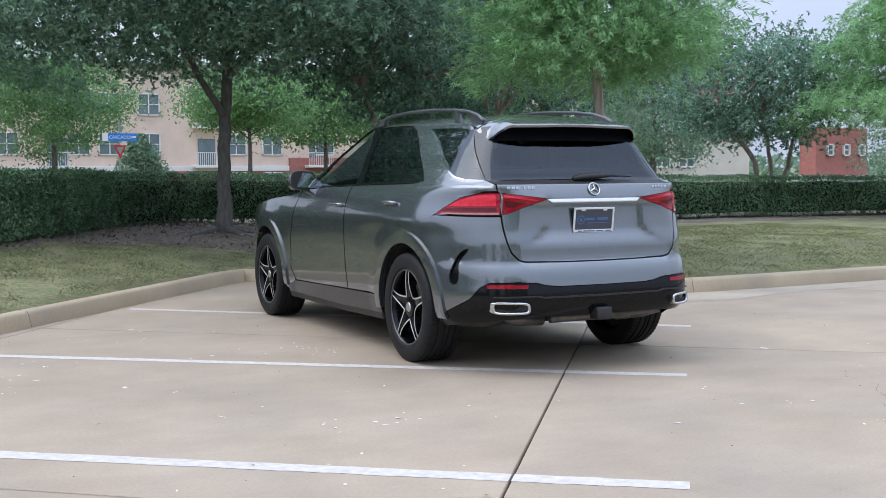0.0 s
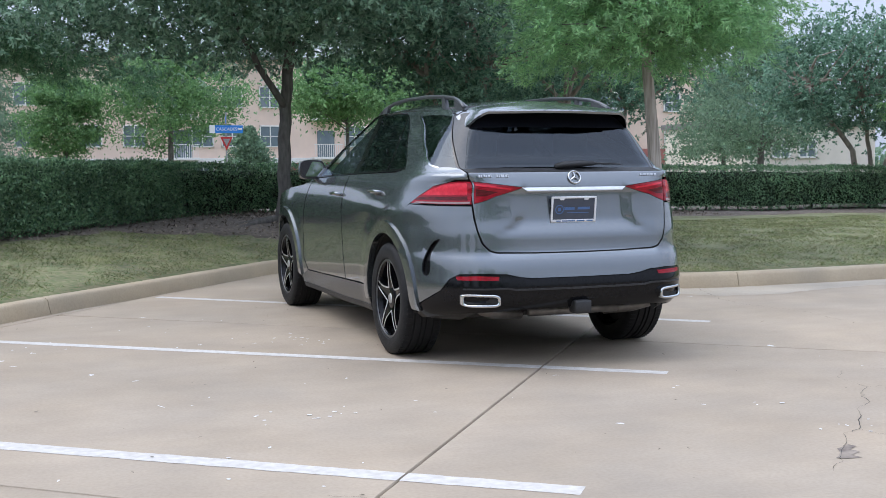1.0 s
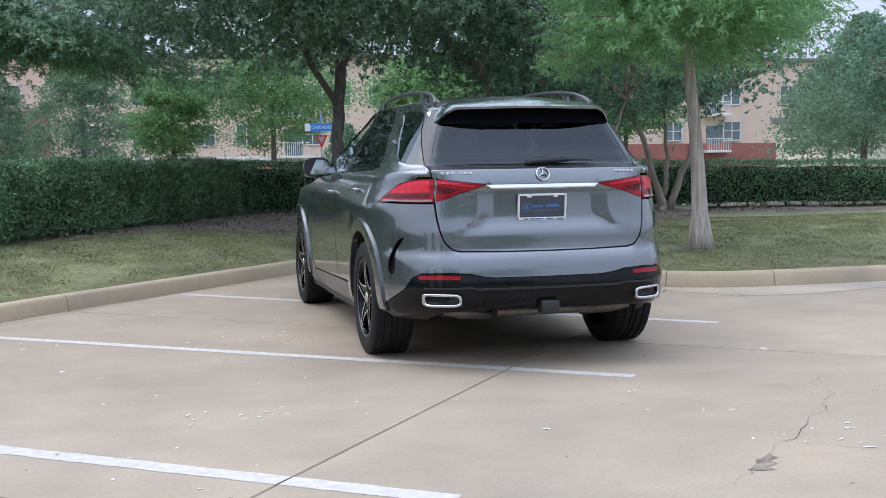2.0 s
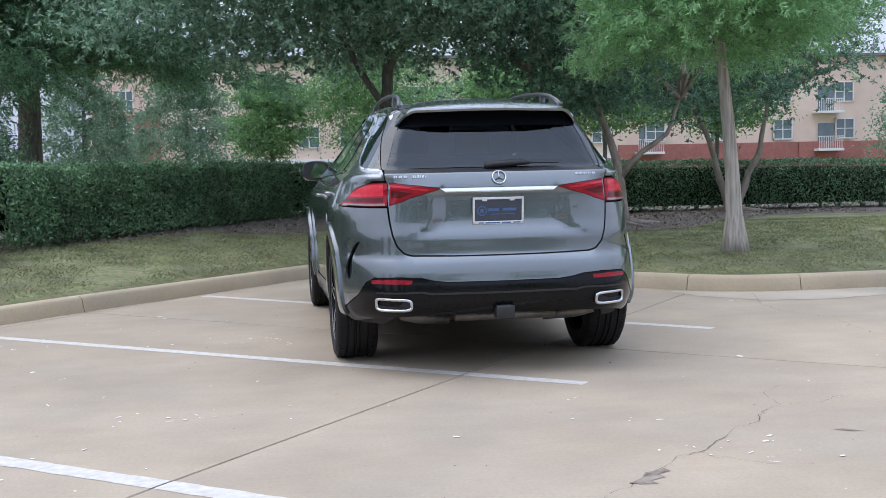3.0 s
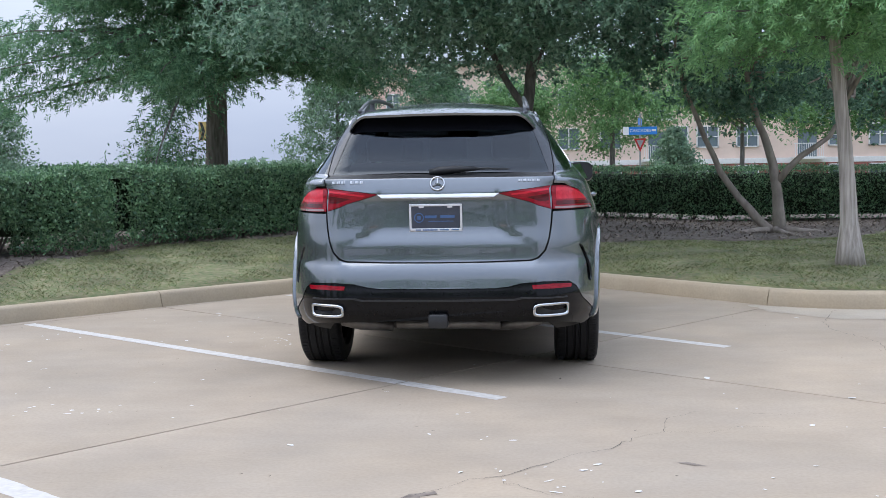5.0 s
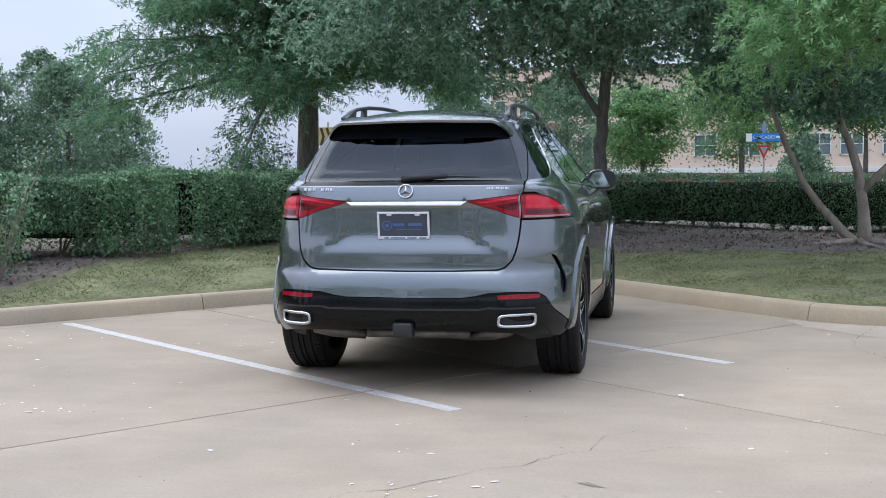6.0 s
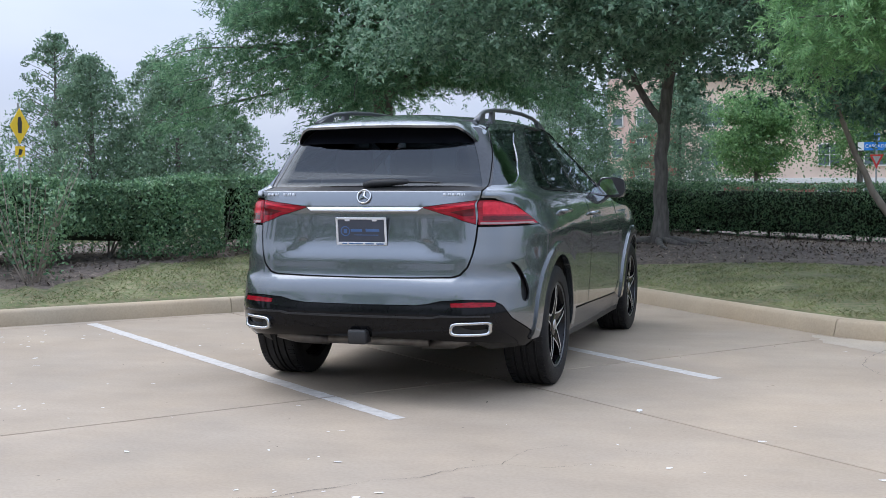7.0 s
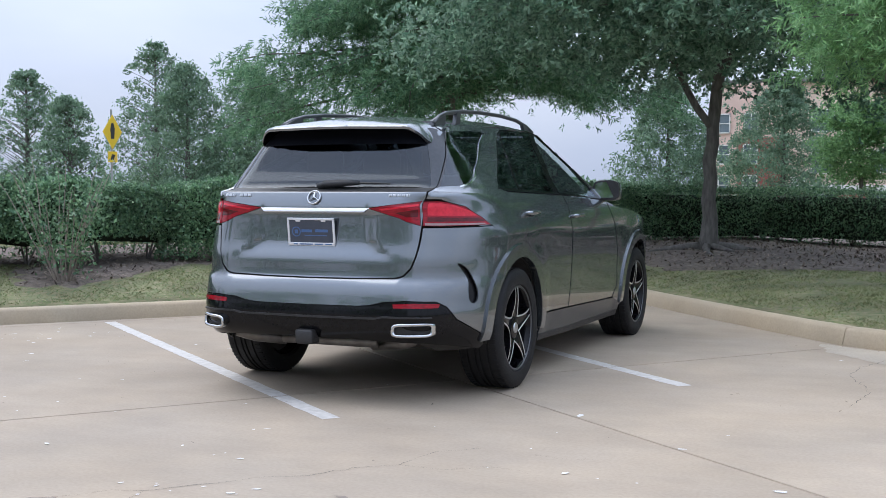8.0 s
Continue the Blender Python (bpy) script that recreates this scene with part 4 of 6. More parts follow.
plate_of("give_way_field", s, [(0, 1.93 - g), (0.13, 2.20 - g), (-0.13, 2.20 - g)], -0.066, POLE, 0.003)

s, g = sign_post(-11.0, 33.0, 3.05, "yellow and black chevron board on a post", "chevron_sign")
board = plate_of("board", s, [(-0.34, 2.42 - g), (0.34, 2.42 - g), (0.34, 3.08 - g), (-0.34, 3.08 - g)], -0.04, SIGNFADED)
for k in range(3):
    x = -0.30 + 0.22 * k
    plate_of("chevron", s, [(x, 2.44 - g), (x + 0.10, 2.44 - g), (x + 0.19, 2.75 - g), (x + 0.10, 3.06 - g), (x, 3.06 - g), (x + 0.09, 2.75 - g)], -0.053, SIGNBLACK, 0.003)

s, g = sign_post(-18.75, 20.25, 3.2, "yellow diamond warning sign with a small plate below", "warning_sign")
s.rotation_euler = (0, 0, radians(80))
plate_of("diamond", s, [(0, 2.42 - g), (0.35, 2.92 - g), (0, 3.42 - g), (-0.35, 2.92 - g)], -0.04, SIGNYELLOW)
plate_of("symbol", s, [(-0.06, 2.72 - g), (0.06, 2.72 - g), (0.08, 3.02 - g), (0.03, 3.18 - g), (-0.05, 3.16 - g), (-0.08, 2.98 - g)], -0.053, SIGNBLACK, 0.003)
plate_of("small_plate", s, [(-0.17, 2.05 - g), (0.17, 2.05 - g), (0.17, 2.36 - g), (-0.17, 2.36 - g)], -0.04, SIGNYELLOW)
plate_of("plate_symbol", s, [(-0.08, 2.12 - g), (0.03, 2.12 - g), (0.09, 2.26 - g), (-0.03, 2.29 - g)], -0.053, SIGNBLACK, 0.003)

s, g = sign_post(-5.0, 65.0, 2.1, "small white notice board on a post across the street", "notice_sign")
plate_of("board", s, [(-0.42, 1.6 - g), (0.42, 1.6 - g), (0.42, 2.15 - g), (-0.42, 2.15 - g)], -0.04, SIGNWHITE)

# ---- the parked car ----
def flake_paint():
    m = mat("grey_metallic_paint", (0.135, 0.151, 0.165), (0.162, 0.181, 0.197), scale=900, rough=0.25, metal=0.8, coat=1.0, detail=2)
    m.node_tree.nodes["Principled BSDF"].inputs["Coat IOR"].default_value = 1.75
    return m


PAINT = flake_paint()
HEADER = mat("black_glass_band", (0.006, 0.007, 0.010), (0.009, 0.010, 0.014), scale=40, rough=0.3, spec=0.2)
FIN = mat("dark_satin_fin", (0.045, 0.050, 0.056), (0.055, 0.060, 0.067), scale=60, rough=0.22, metal=0.35)
PIANO = mat("piano_black", (0.012, 0.013, 0.016), (0.016, 0.017, 0.020), scale=40, rough=0.03, spec=0.7)
GLOSSBLACK = mat("gloss_black", (0.005, 0.005, 0.006), (0.008, 0.008, 0.009), scale=40, rough=0.09, spec=0.22)
PLASTIC = mat("black_plastic", (0.014, 0.014, 0.015), (0.024, 0.024, 0.025), scale=60, rough=0.5, bump=0.2, bscale=400)
DARK = mat("underbody_dark", (0.022, 0.021, 0.020), (0.040, 0.038, 0.036), scale=20, rough=0.9)
RUBBER = mat("tyre_rubber", (0.007, 0.007, 0.008), (0.014, 0.014, 0.015), scale=25, rough=0.62, spec=0.3, bump=0.25, bscale=150, big=0.1)
CHROME = mat("chrome", (0.60, 0.61, 0.62), (0.54, 0.55, 0.56), scale=30, rough=0.10, metal=1.0)
BRIGHT = mat("bright_trim", (0.64, 0.65, 0.67), (0.58, 0.59, 0.61), scale=30, rough=0.28, metal=0.8)
SATIN = mat("satin_aluminium", (0.55, 0.56, 0.57), (0.46, 0.47, 0.48), scale=60, rough=0.32, metal=0.9)
RAILGREY = mat("satin_dark_rail", (0.115, 0.12, 0.125), (0.09, 0.094, 0.10), scale=60, rough=0.33, metal=0.55)
ALLOY = mat("machined_alloy", (0.74, 0.74, 0.74), (0.62, 0.62, 0.62), scale=80, rough=0.38, metal=0.85)
STEEL = mat("exhaust_steel", (0.20, 0.19, 0.18), (0.12, 0.112, 0.105), scale=14, rough=0.45, metal=0.8)
REDLENS = mat("red_lens", (0.36, 0.006, 0.020), (0.17, 0.003, 0.009), scale=30, rough=0.12, spec=0.3, coat=0.12, stretch=(1, 1, 6))
REDDARK = mat("dark_red_lens", (0.05, 0.004, 0.006), (0.12, 0.006, 0.010), scale=26, rough=0.12, spec=0.3, coat=0.12, stretch=(1, 1, 5))
REDSTRIPE = mat("red_light_guide", (0.66, 0.022, 0.045), (0.50, 0.014, 0.03), scale=40, rough=0.2, spec=0.3, coat=0.12)
CLEARLENS = mat("clear_lens", (0.30, 0.17, 0.17), (0.25, 0.14, 0.14), scale=40, rough=0.15, coat=1.0)
INTERIOR = mat("dark_upholstery", (0.020, 0.020, 0.022), (0.035, 0.034, 0.034), scale=30, rough=0.7, bump=0.2, bscale=200)
LINER = mat("grey_headliner", (0.16, 0.16, 0.16), (0.13, 0.13, 0.13), scale=30, rough=0.9)
PLATEBLUE = mat("dealer_plate", (0.040, 0.050, 0.072), (0.055, 0.065, 0.088), scale=20, rough=0.45)
PLATEINK = mat("plate_ink", (0.05, 0.12, 0.27), (0.07, 0.14, 0.30), scale=20, rough=0.5)
PLATEGREY = mat("plate_print", (0.42, 0.43, 0.46), (0.36, 0.37, 0.40), scale=20, rough=0.5)
# the chrome frame's pale sky reflection is put into this base colour
PLATEFRAME = mat("pale_plate_frame", (0.74, 0.75, 0.77), (0.66, 0.67, 0.69), scale=30, rough=0.3, metal=0.25)
MIRROR = mat("mirror_glass", (0.48, 0.51, 0.53), (0.44, 0.47, 0.49), scale=3, rough=0.03, metal=1.0)


def glass_mat(name, tint, ior=1.55, film=0.0):
    """A tinted pane: light passes through the tint, Fresnel adds the gloss."""
    m = bpy.data.materials.new(name)
    m.use_nodes = True
    n, l = m.node_tree.nodes, m.node_tree.links
    n.remove(n["Principled BSDF"])
    tr, gl, fr, mx = n.new("ShaderNodeBsdfTransparent"), n.new("ShaderNodeBsdfGlossy"), n.new("ShaderNodeFresnel"), n.new("ShaderNodeMixShader")
    tr.inputs["Color"].default_value = (*tint, 1)
    gl.inputs["Roughness"].default_value = 0.015
    gl.inputs["Color"].default_value = (0.84, 0.92, 1, 1)
    fr.inputs["IOR"].default_value = ior
    l.new(fr.outputs["Fac"], mx.inputs["Fac"])
    l.new(tr.outputs["BSDF"], mx.inputs[1])
    l.new(gl.outputs["BSDF"], mx.inputs[2])
    l.new(mx.outputs["Shader"], n["Material Output"].inputs["Surface"])
    return m


PRIVACY = glass_mat("privacy_glass", (0.12, 0.135, 0.15), 1.75)
REARGLASS = glass_mat("rear_privacy_glass", (0.10, 0.115, 0.135), 1.56)
CLEAR = glass_mat("clear_green_glass", (0.74, 0.84, 0.80), 1.6)


def curve(*pairs):
    """A monotone cubic through pairs."""
    x, y = np.array(pairs, float).T
    h, d = np.diff(x), np.diff(y) / np.diff(x)
    m = np.zeros(len(x))
    m[0], m[-1] = d[0], d[-1]
    for k in range(1, len(x) - 1):
        if d[k - 1] * d[k] > 0:
            w1, w2 = 2 * h[k] + h[k - 1], h[k] + 2 * h[k - 1]
            m[k] = (w1 + w2) / (w1 / d[k - 1] + w2 / d[k])

    def f(q):
        q = np.clip(np.asarray(q, float), x[0], x[-1])
        k = np.clip(np.searchsorted(x, q) - 1, 0, len(x) - 2)
        t = (q - x[k]) / h[k]
        return (2 * t**3 - 3 * t**2 + 1) * y[k] + (t**3 - 2 * t**2 + t) * h[k] * m[k] + (-2 * t**3 + 3 * t**2) * y[k + 1] + (t**3 - t**2) * h[k] * m[k + 1]
    return f


def sstep(e0, e1, v):
    t = np.clip((v - e0) / (e1 - e0), 0, 1)
    return t * t * (3 - 2 * t)


# the body's skin: half-width, tail and corner by height
HALF = curve((0.20, 0.895), (0.30, 0.925), (0.40, 0.945), (0.50, 0.952), (0.60, 0.956), (0.80, 0.966), (0.92, 0.968), (1.02, 0.958), (1.10, 0.943), (1.16, 0.922), (1.20, 0.900), (1.235, 0.872), (1.27, 0.853), (1.45, 0.757), (1.62, 0.660), (1.68, 0.622), (1.74, 0.57))
TAIL = curve((0.20, -0.60), (0.30, -0.80), (0.36, -0.905), (0.40, -0.95), (0.46, -0.978), (0.52, -0.982), (0.585, -0.972), (0.66, -0.958), (0.712, -0.938), (0.735, -0.918), (0.84, -0.908), (0.95, -0.888), (1.10, -0.878), (1.14, -0.882), (1.16, -0.876), (1.20, -0.861), (1.230, -0.846), (1.243, -0.735), (1.30, -0.678), (1.534, -0.535), (1.62, -0.48), (1.74, -0.41))
TAPER = curve((1.20, 1.0), (1.25, 0.992), (1.32, 0.968), (1.45, 0.943), (1.57, 0.91), (1.74, 0.90))
WIDTH = HALF
HALF = lambda z: WIDTH(z) * TAPER(z)  # the cabin draws in towards the roof
CORX = curve((0.2, 0.40), (1.15, 0.40), (1.25, 0.27), (1.45, 0.19), (1.6, 0.15), (1.74, 0.15))
CORY = curve((0.2, 0.55), (0.5, 0.60), (0.8, 0.70), (1.1, 0.75), (1.2, 0.60), (1.27, 0.42), (1.45, 0.32), (1.6, 0.24), (1.74, 0.22))
S0, KS, CURL, HUB = 0.55, 1.75, 0.04, 0.378


def skin_raw(s, z):
    w, a, b, yr = HALF(z), CORX(z), CORY(z), TAIL(z)
    sg, s = np.where(s < 0, -1.0, 1.0), np.abs(s)
    yc = yr + b + CURL * w * w
    sc = yc + KS
    th = np.clip((s - S0) / (sc - S0), 0, 1) * np.pi / 2
    xr, xc = s / S0 * (w - a), (w - a) + a * np.sin(th)
    x = np.where(s <= S0, xr, xc)
    y = np.where(s <= S0, yr + CURL * xr * xr, yr + b * (1 - np.cos(th)) + CURL * xc * xc)
    y = np.where(s > sc, s - KS, y)
    x = np.where(s > sc, w, x)
    x = x - 0.16 * np.clip((y - 2.85) / 1.0, 0, 1) ** 2
    return sg * x, y


def relief(s, z):
    """Pressed-in and raised forms of the skin."""
    x, y = skin_raw(np.abs(s), z)
    reach = curve((0.80, 0.62), (0.85, 0.56), (0.90, 0.46), (0.97, 0.415), (1.14, 0.41))(z)
    niche = -0.019 * sstep(-0.02, 0.10, reach - x) * sstep(0.825, 0.93, z) * (1 - sstep(1.10, 1.115, z)) * (np.abs(s) < 1.0)
    d = np.zeros_like(niche)
    for yw in (0.0, 2.995):
        rho = np.hypot(y - yw, z - HUB)
        d = np.maximum(d, 0.012 * (1 - sstep(0.50, 0.72, rho)))
    hip = 0.012 * np.exp(-((z - 1.00) / 0.07) ** 2) * sstep(1.3, 0.3, y) * sstep(-0.7, -0.3, y)
    return niche + (d + hip) * (z < 1.2)


def skin(s, z, off=0.0):
    s, z = np.asarray(s, float), np.asarray(z, float)
    e = 0.004
    x1, y1 = skin_raw(s - e, z)
    x2, y2 = skin_raw(s + e, z)
    x, y = skin_raw(s, z)
    tx, ty = x2 - x1, y2 - y1
    L = np.hypot(tx, ty) + 1e-12
    k = relief(s, z) + off
    return np.stack([x + ty / L * k, y - tx / L * k, z], -1)


def s_of_x(x, z):
    w, a = float(HALF(z)), float(CORX(z))
    if x <= w - a:
        return x / (w - a) * S0
    th = math.asin(min(1.0, (x - (w - a)) / a))
    return S0 + th / (math.pi / 2) * (float(TAIL(z)) + float(CORY(z)) + CURL * w * w + KS - S0)


def s_of_y(y, z):
    lo, hi = 0.3, y + KS + 1.5
    for _ in range(40):
        m = (lo + hi) / 2
        lo, hi = (m, hi) if float(skin_raw(np.array(m), np.array(z))[1]) < y else (lo, m)
    return lo


def rear_pts(*p):
    return [(s_of_x(x, z), z) for x, z in p]


def side_pts(*p):
    return [(s_of_y(y, z), z) for y, z in p]


def mirror_x(half):
    return list(half) + [(-s, z) for s, z in reversed(half) if abs(s) > 1e-6]


def flip(outline):
    return [(-s, z) for s, z in outline][::-1]


def arc(cy, cz, r, a0, a1, n=20):
    return [(cy + r * math.cos(radians(a0 + (a1 - a0) * k / n)), cz + r * math.sin(radians(a0 + (a1 - a0) * k / n))) for k in range(n + 1)]


def shrink(poly, d):
    p = np.array(poly)
    a, b = np.roll(p, 1, 0), np.roll(p, -1, 0)
    e1, e2 = p - a, b - p
    e1 /= np.linalg.norm(e1, axis=1)[:, None] + 1e-12
    e2 /= np.linalg.norm(e2, axis=1)[:, None] + 1e-12
    t = e1 + e2
    t /= np.linalg.norm(t, axis=1)[:, None] + 1e-12
    area = np.sum(p[:, 0] * b[:, 1] - b[:, 0] * p[:, 1])
    return p + np.sign(area) * d * np.stack([-t[:, 1], t[:, 0]], 1)


def rounded(poly, times=2):
    """Corners cut twice, so that an outline runs smoothly."""
    for _ in range(times):
        q = np.roll(np.array(poly), -1, 0)
        poly = np.stack([np.array(poly) * 0.75 + q * 0.25, np.array(poly) * 0.25 + q * 0.75], 1).reshape(-1, 2)
    return [tuple(p) for p in poly]


def closed(poly, step):
    return resample(list(map(tuple, poly)) + [tuple(poly[0])], step)[:-1]


def sheet(name, outline, surf, material, parent, holes=(), res=0.035, depth=0.014, bevel=0.003, gap=0.0, off=0.0, label=""):
    """One panel: the outline filled on a surface of two parameters, its edge rolled in."""
    outer = closed(shrink(closed(outline, res * 0.6), gap) if gap else outline, res * 0.6)
    rings = [outer] + [closed(h, res * 0.6) for h in holes]
    pts, edges = [], []
    for r in rings:
        k = len(pts)
        pts += list(r)
        edges += [(k + i, k + (i + 1) % len(r)) for i in range(len(r))]
    border = np.array(pts)
    inner = np.vstack([shrink(outer, 0.009)] + [shrink(r, -0.009) for r in rings[1:]])
    lo, hi = outer.min(0), outer.max(0)
    g = np.stack(np.meshgrid(np.arange(lo[0], hi[0], res), np.arange(lo[1], hi[1], res)), -1).reshape(-1, 2)
    g[:, 0] += (np.round((g[:, 1] - lo[1]) / res) % 2) * res * 0.5
    extra = np.vstack([inner, g])

    def within(q):
        ok = inside(outer, q)
        for r in rings[1:]:
            ok &= ~inside(r, q)
        return ok
    extra = extra[within(extra)]
    far = np.array([np.min(np.hypot(*(border - q).T)) for q in extra])
    isin = np.array([np.min(np.hypot(*(inner - q).T)) for q in extra])
    extra = extra[((isin < 1e-9) & (far > 0.006)) | ((far > res * 0.55) & (isin > res * 0.4))]
    v, f = fill(list(map(tuple, border)) + list(map(tuple, extra)), edges)
    cen = np.array([v[list(t)].mean(0) for t in f])
    f = [t for t, k in zip(f, within(cen)) if k]
    if not f:
        return None
    count = {}
    for t in f:
        for i in range(3):
            e = (t[i], t[(i + 1) % 3])
            key = (min(e), max(e))
            count.setdefault(key, []).append(e)
    rim = [c[0] for c in count.values() if len(c) == 1]
    rimset = {i for e in rim for i in e}
    o = np.full(len(v), off)
    o[list(rimset)] -= bevel
    P = surf(v[:, 0], v[:, 1], o)
    e = 0.003
    du = surf(v[:, 0] + e, v[:, 1], off) - surf(v[:, 0] - e, v[:, 1], off)
    dv = surf(v[:, 0], v[:, 1] + e, off) - surf(v[:, 0], v[:, 1] - e, off)
    out = surf(v[:, 0], v[:, 1], off + 0.01) - surf(v[:, 0], v[:, 1], off)
    N = np.cross(du, dv)
    N /= np.linalg.norm(N, axis=1)[:, None] + 1e-12
    N *= np.where((N * out).sum(1) < 0, -1.0, 1.0)[:, None]
    fa = np.array(f)
    tri = np.cross(P[fa[:, 1]] - P[fa[:, 0]], P[fa[:, 2]] - P[fa[:, 0]])
    turn = (tri * N[fa].mean(1)).sum() < 0
    faces = [t[::-1] if turn else t for t in f]
    verts = list(P)
    norms = [N[i] for t in faces for i in t]
    deep = surf(v[:, 0], v[:, 1], off - depth)
    first, edge_n = {}, {}
    for i in rimset:
        first[i] = len(verts)
        verts.append(deep[i])
    rim = [(b, a) if turn else (a, b) for a, b in rim]
    for a, b in rim:
        d = np.cross(P[b] - P[a], N[a])
        for i in (a, b):
            edge_n[i] = edge_n.get(i, 0) + d / (np.linalg.norm(d) + 1e-12)
    for a, b in rim:
        faces.append((b, a, first[a], first[b]))
        norms += [edge_n[i] / (np.linalg.norm(edge_n[i]) + 1e-12) for i in (b, a, a, b)]
    used = sorted({i for t in faces for i in t})
    place = {i: k for k, i in enumerate(used)}
    me = bpy.data.meshes.new(name)
    me.from_pydata([tuple(verts[i]) for i in used], [], [tuple(place[i] for i in t) for t in faces])
    me.materials.append(material)
    me.polygons.foreach_set("use_smooth", [True] * len(me.polygons))
    me.update()
    me.normals_split_custom_set([tuple(q) for q in norms])
    ob = new(name, me)
    ob.parent = parent
    return tagged(ob, label)


car = new("suv_car")
tagged(car, "grey metallic sport utility car parked across the bay lines", "car")
ARCH_R, FLARE_R = 0.452, 0.53
arch_holes = [side_pts(*arc(yw, HUB, ARCH_R, -90, 270, 48)[:-1]) for yw in (0.0, 2.995)]

# seams shared by neighbours
SEAM = [(1.30, 1.600), (1.135, 1.50), (0.955, 1.38), (0.790, 1.25)] + rear_pts((0.692, 1.225), (0.684, 1.185), (0.680, 1.10), (0.676, 1.03), (0.668, 0.94), (0.655, 0.86), (0.632, 0.795), (0.59, 0.752), (0.54, 0.738), (0.30, 0.731), (0.0, 0.729))
LAMP_IN = rear_pts((0.362, 1.136), (0.50, 1.155), (0.672, 1.176), (0.672, 1.034), (0.60, 1.055), (0.48, 1.095), (0.37, 1.128))
LAMP_OUT = rear_pts((0.682, 1.176), (0.74, 1.178)) + side_pts((-0.70, 1.172), (-0.58, 1.145), (-0.46, 1.082), (-0.385, 1.034), (-0.50, 1.031), (-0.62, 1.030)) + rear_pts((0.76, 1.029), (0.682, 1.031))
REARWIN = [(0.0, 1.615), (0.40, 1.612), (0.70, 1.600), (0.800, 1.575), (0.808, 1.52), (0.768, 1.39), (0.733, 1.262), (0.722, 1.251), (0.0, 1.251)]
QUARTER = side_pts((0.345, 1.620), (0.28, 1.605), (0.10, 1.532), (-0.155, 1.406), (-0.33, 1.322), (-0.44, 1.281), (-0.53, 1.264)) + [(0.842, 1.259), (0.992, 1.38), (1.167, 1.50), (1.335, 1.592)] + side_pts((-0.15, 1.608), (0.10, 1.618))
DLO = side_pts((-0.075, 1.247), (0.20, 1.40), (0.45, 1.545), (0.58, 1.622), (0.68, 1.655), (0.95, 1.670), (1.25, 1.674), (1.44, 1.662), (1.62, 1.582), (1.84, 1.43), (2.02, 1.245), (2.02, 1.180), (1.0, 1.215))
BUMPER_TOP = rear_pts((0.0, 0.723), (0.30, 0.725), (0.545, 0.731), (0.597, 0.746), (0.640, 0.791), (0.663, 0.858), (0.677, 0.94), (0.684, 1.022), (0.76, 1.022)) + side_pts((-0.62, 1.023), (-0.50, 1.024), (-0.375, 1.028), (-0.33, 1.0), (-0.29, 0.92), (-0.285, 0.82))
BLACK_TOP = side_pts((-0.455, 0.35), (-0.53, 0.40)) + rear_pts((0.86, 0.50), (0.82, 0.575), (0.775, 0.606), (0.62, 0.612), (0.50, 0.604), (0.42, 0.585), (0.34, 0.576), (0.0, 0.574))


def both(fn):
    for sign in (1, -1):
        fn(sign)


def one(sign, outline):
    return outline if sign > 0 else flip(outline)


# tailgate
tailgate = sheet("tailgate", mirror_x([(0.0, 1.229)] + rear_pts((0.690, 1.229)) + SEAM[4:]), skin, PAINT, car, [LAMP_IN, flip(LAMP_IN)], res=0.026, gap=0.0012)
sheet("window_surround", mirror_x([(0.0, 1.625), (0.60, 1.622), (1.05, 1.614)] + SEAM[:4] + [(0.784, 1.249)]), skin, FIN, tailgate, [mirror_x(REARWIN)], res=0.03, gap=0.002)
sheet("rear_window", mirror_x(REARWIN), skin, REARGLASS, tailgate, res=0.03, off=-0.004, depth=0.003, label="tinted rear window")
sheet("window_header", mirror_x([(0.0, 1.614), (0.40, 1.611), (0.70, 1.598), (0.800, 1.570), (0.806, 1.508), (0.55, 1.516), (0.0, 1.518)]), skin, HEADER, tailgate, res=0.04, off=-0.002, depth=0.002, bevel=0.0, label="black band along the top of the rear window")
bm = bmesh.new()
rows = [[bm.verts.new(tuple(skin(np.array(q), np.array(z), -0.006))) for q in np.linspace(-s_of_x(0.69, 1.232), s_of_x(0.69, 1.232), 40)] for z in (1.222, 1.229, 1.236, 1.243, 1.253)]
for A, B in zip(rows, rows[1:]):
    for i in range(39):
        bm.faces.new((A[i], A[i + 1], B[i + 1], B[i]))
part("window_ledge", bm, PLASTIC, tailgate)
sheet("chrome_strip", mirror_x(rear_pts((0.0, 1.134), (0.365, 1.134), (0.345, 1.121), (0.33, 1.108), (0.0, 1.107))), lambda s, z, off=0.0: skin(s, z, np.asarray(off) - (np.asarray(z) - 1.107) * 0.75), BRIGHT, tailgate, off=0.022, depth=0.03, res=0.02, label="bright metal trim strip")


def lamp_inner(sign):
    l = sheet("tail_lamp_inner", one(sign, LAMP_IN), skin, REDLENS, tailgate, off=0.006, depth=0.03, bevel=0.006, res=0.02, gap=0.003, label="red tail lamp lens")
    g = rear_pts((0.43, 1.128), (0.55, 1.146), (0.655, 1.160), (0.655, 1.148), (0.55, 1.133), (0.445, 1.120))
    sheet("light_guide", one(sign, g), skin, REDSTRIPE, l, off=0.0075, depth=0.002, bevel=0.0005, res=0.02)
    g = rear_pts((0.52, 1.108), (0.655, 1.128), (0.655, 1.085), (0.60, 1.083))
    sheet("reflector_field", one(sign, g), skin, REDDARK, l, off=0.0075, depth=0.002, bevel=0.0005, res=0.02)


both(lamp_inner)


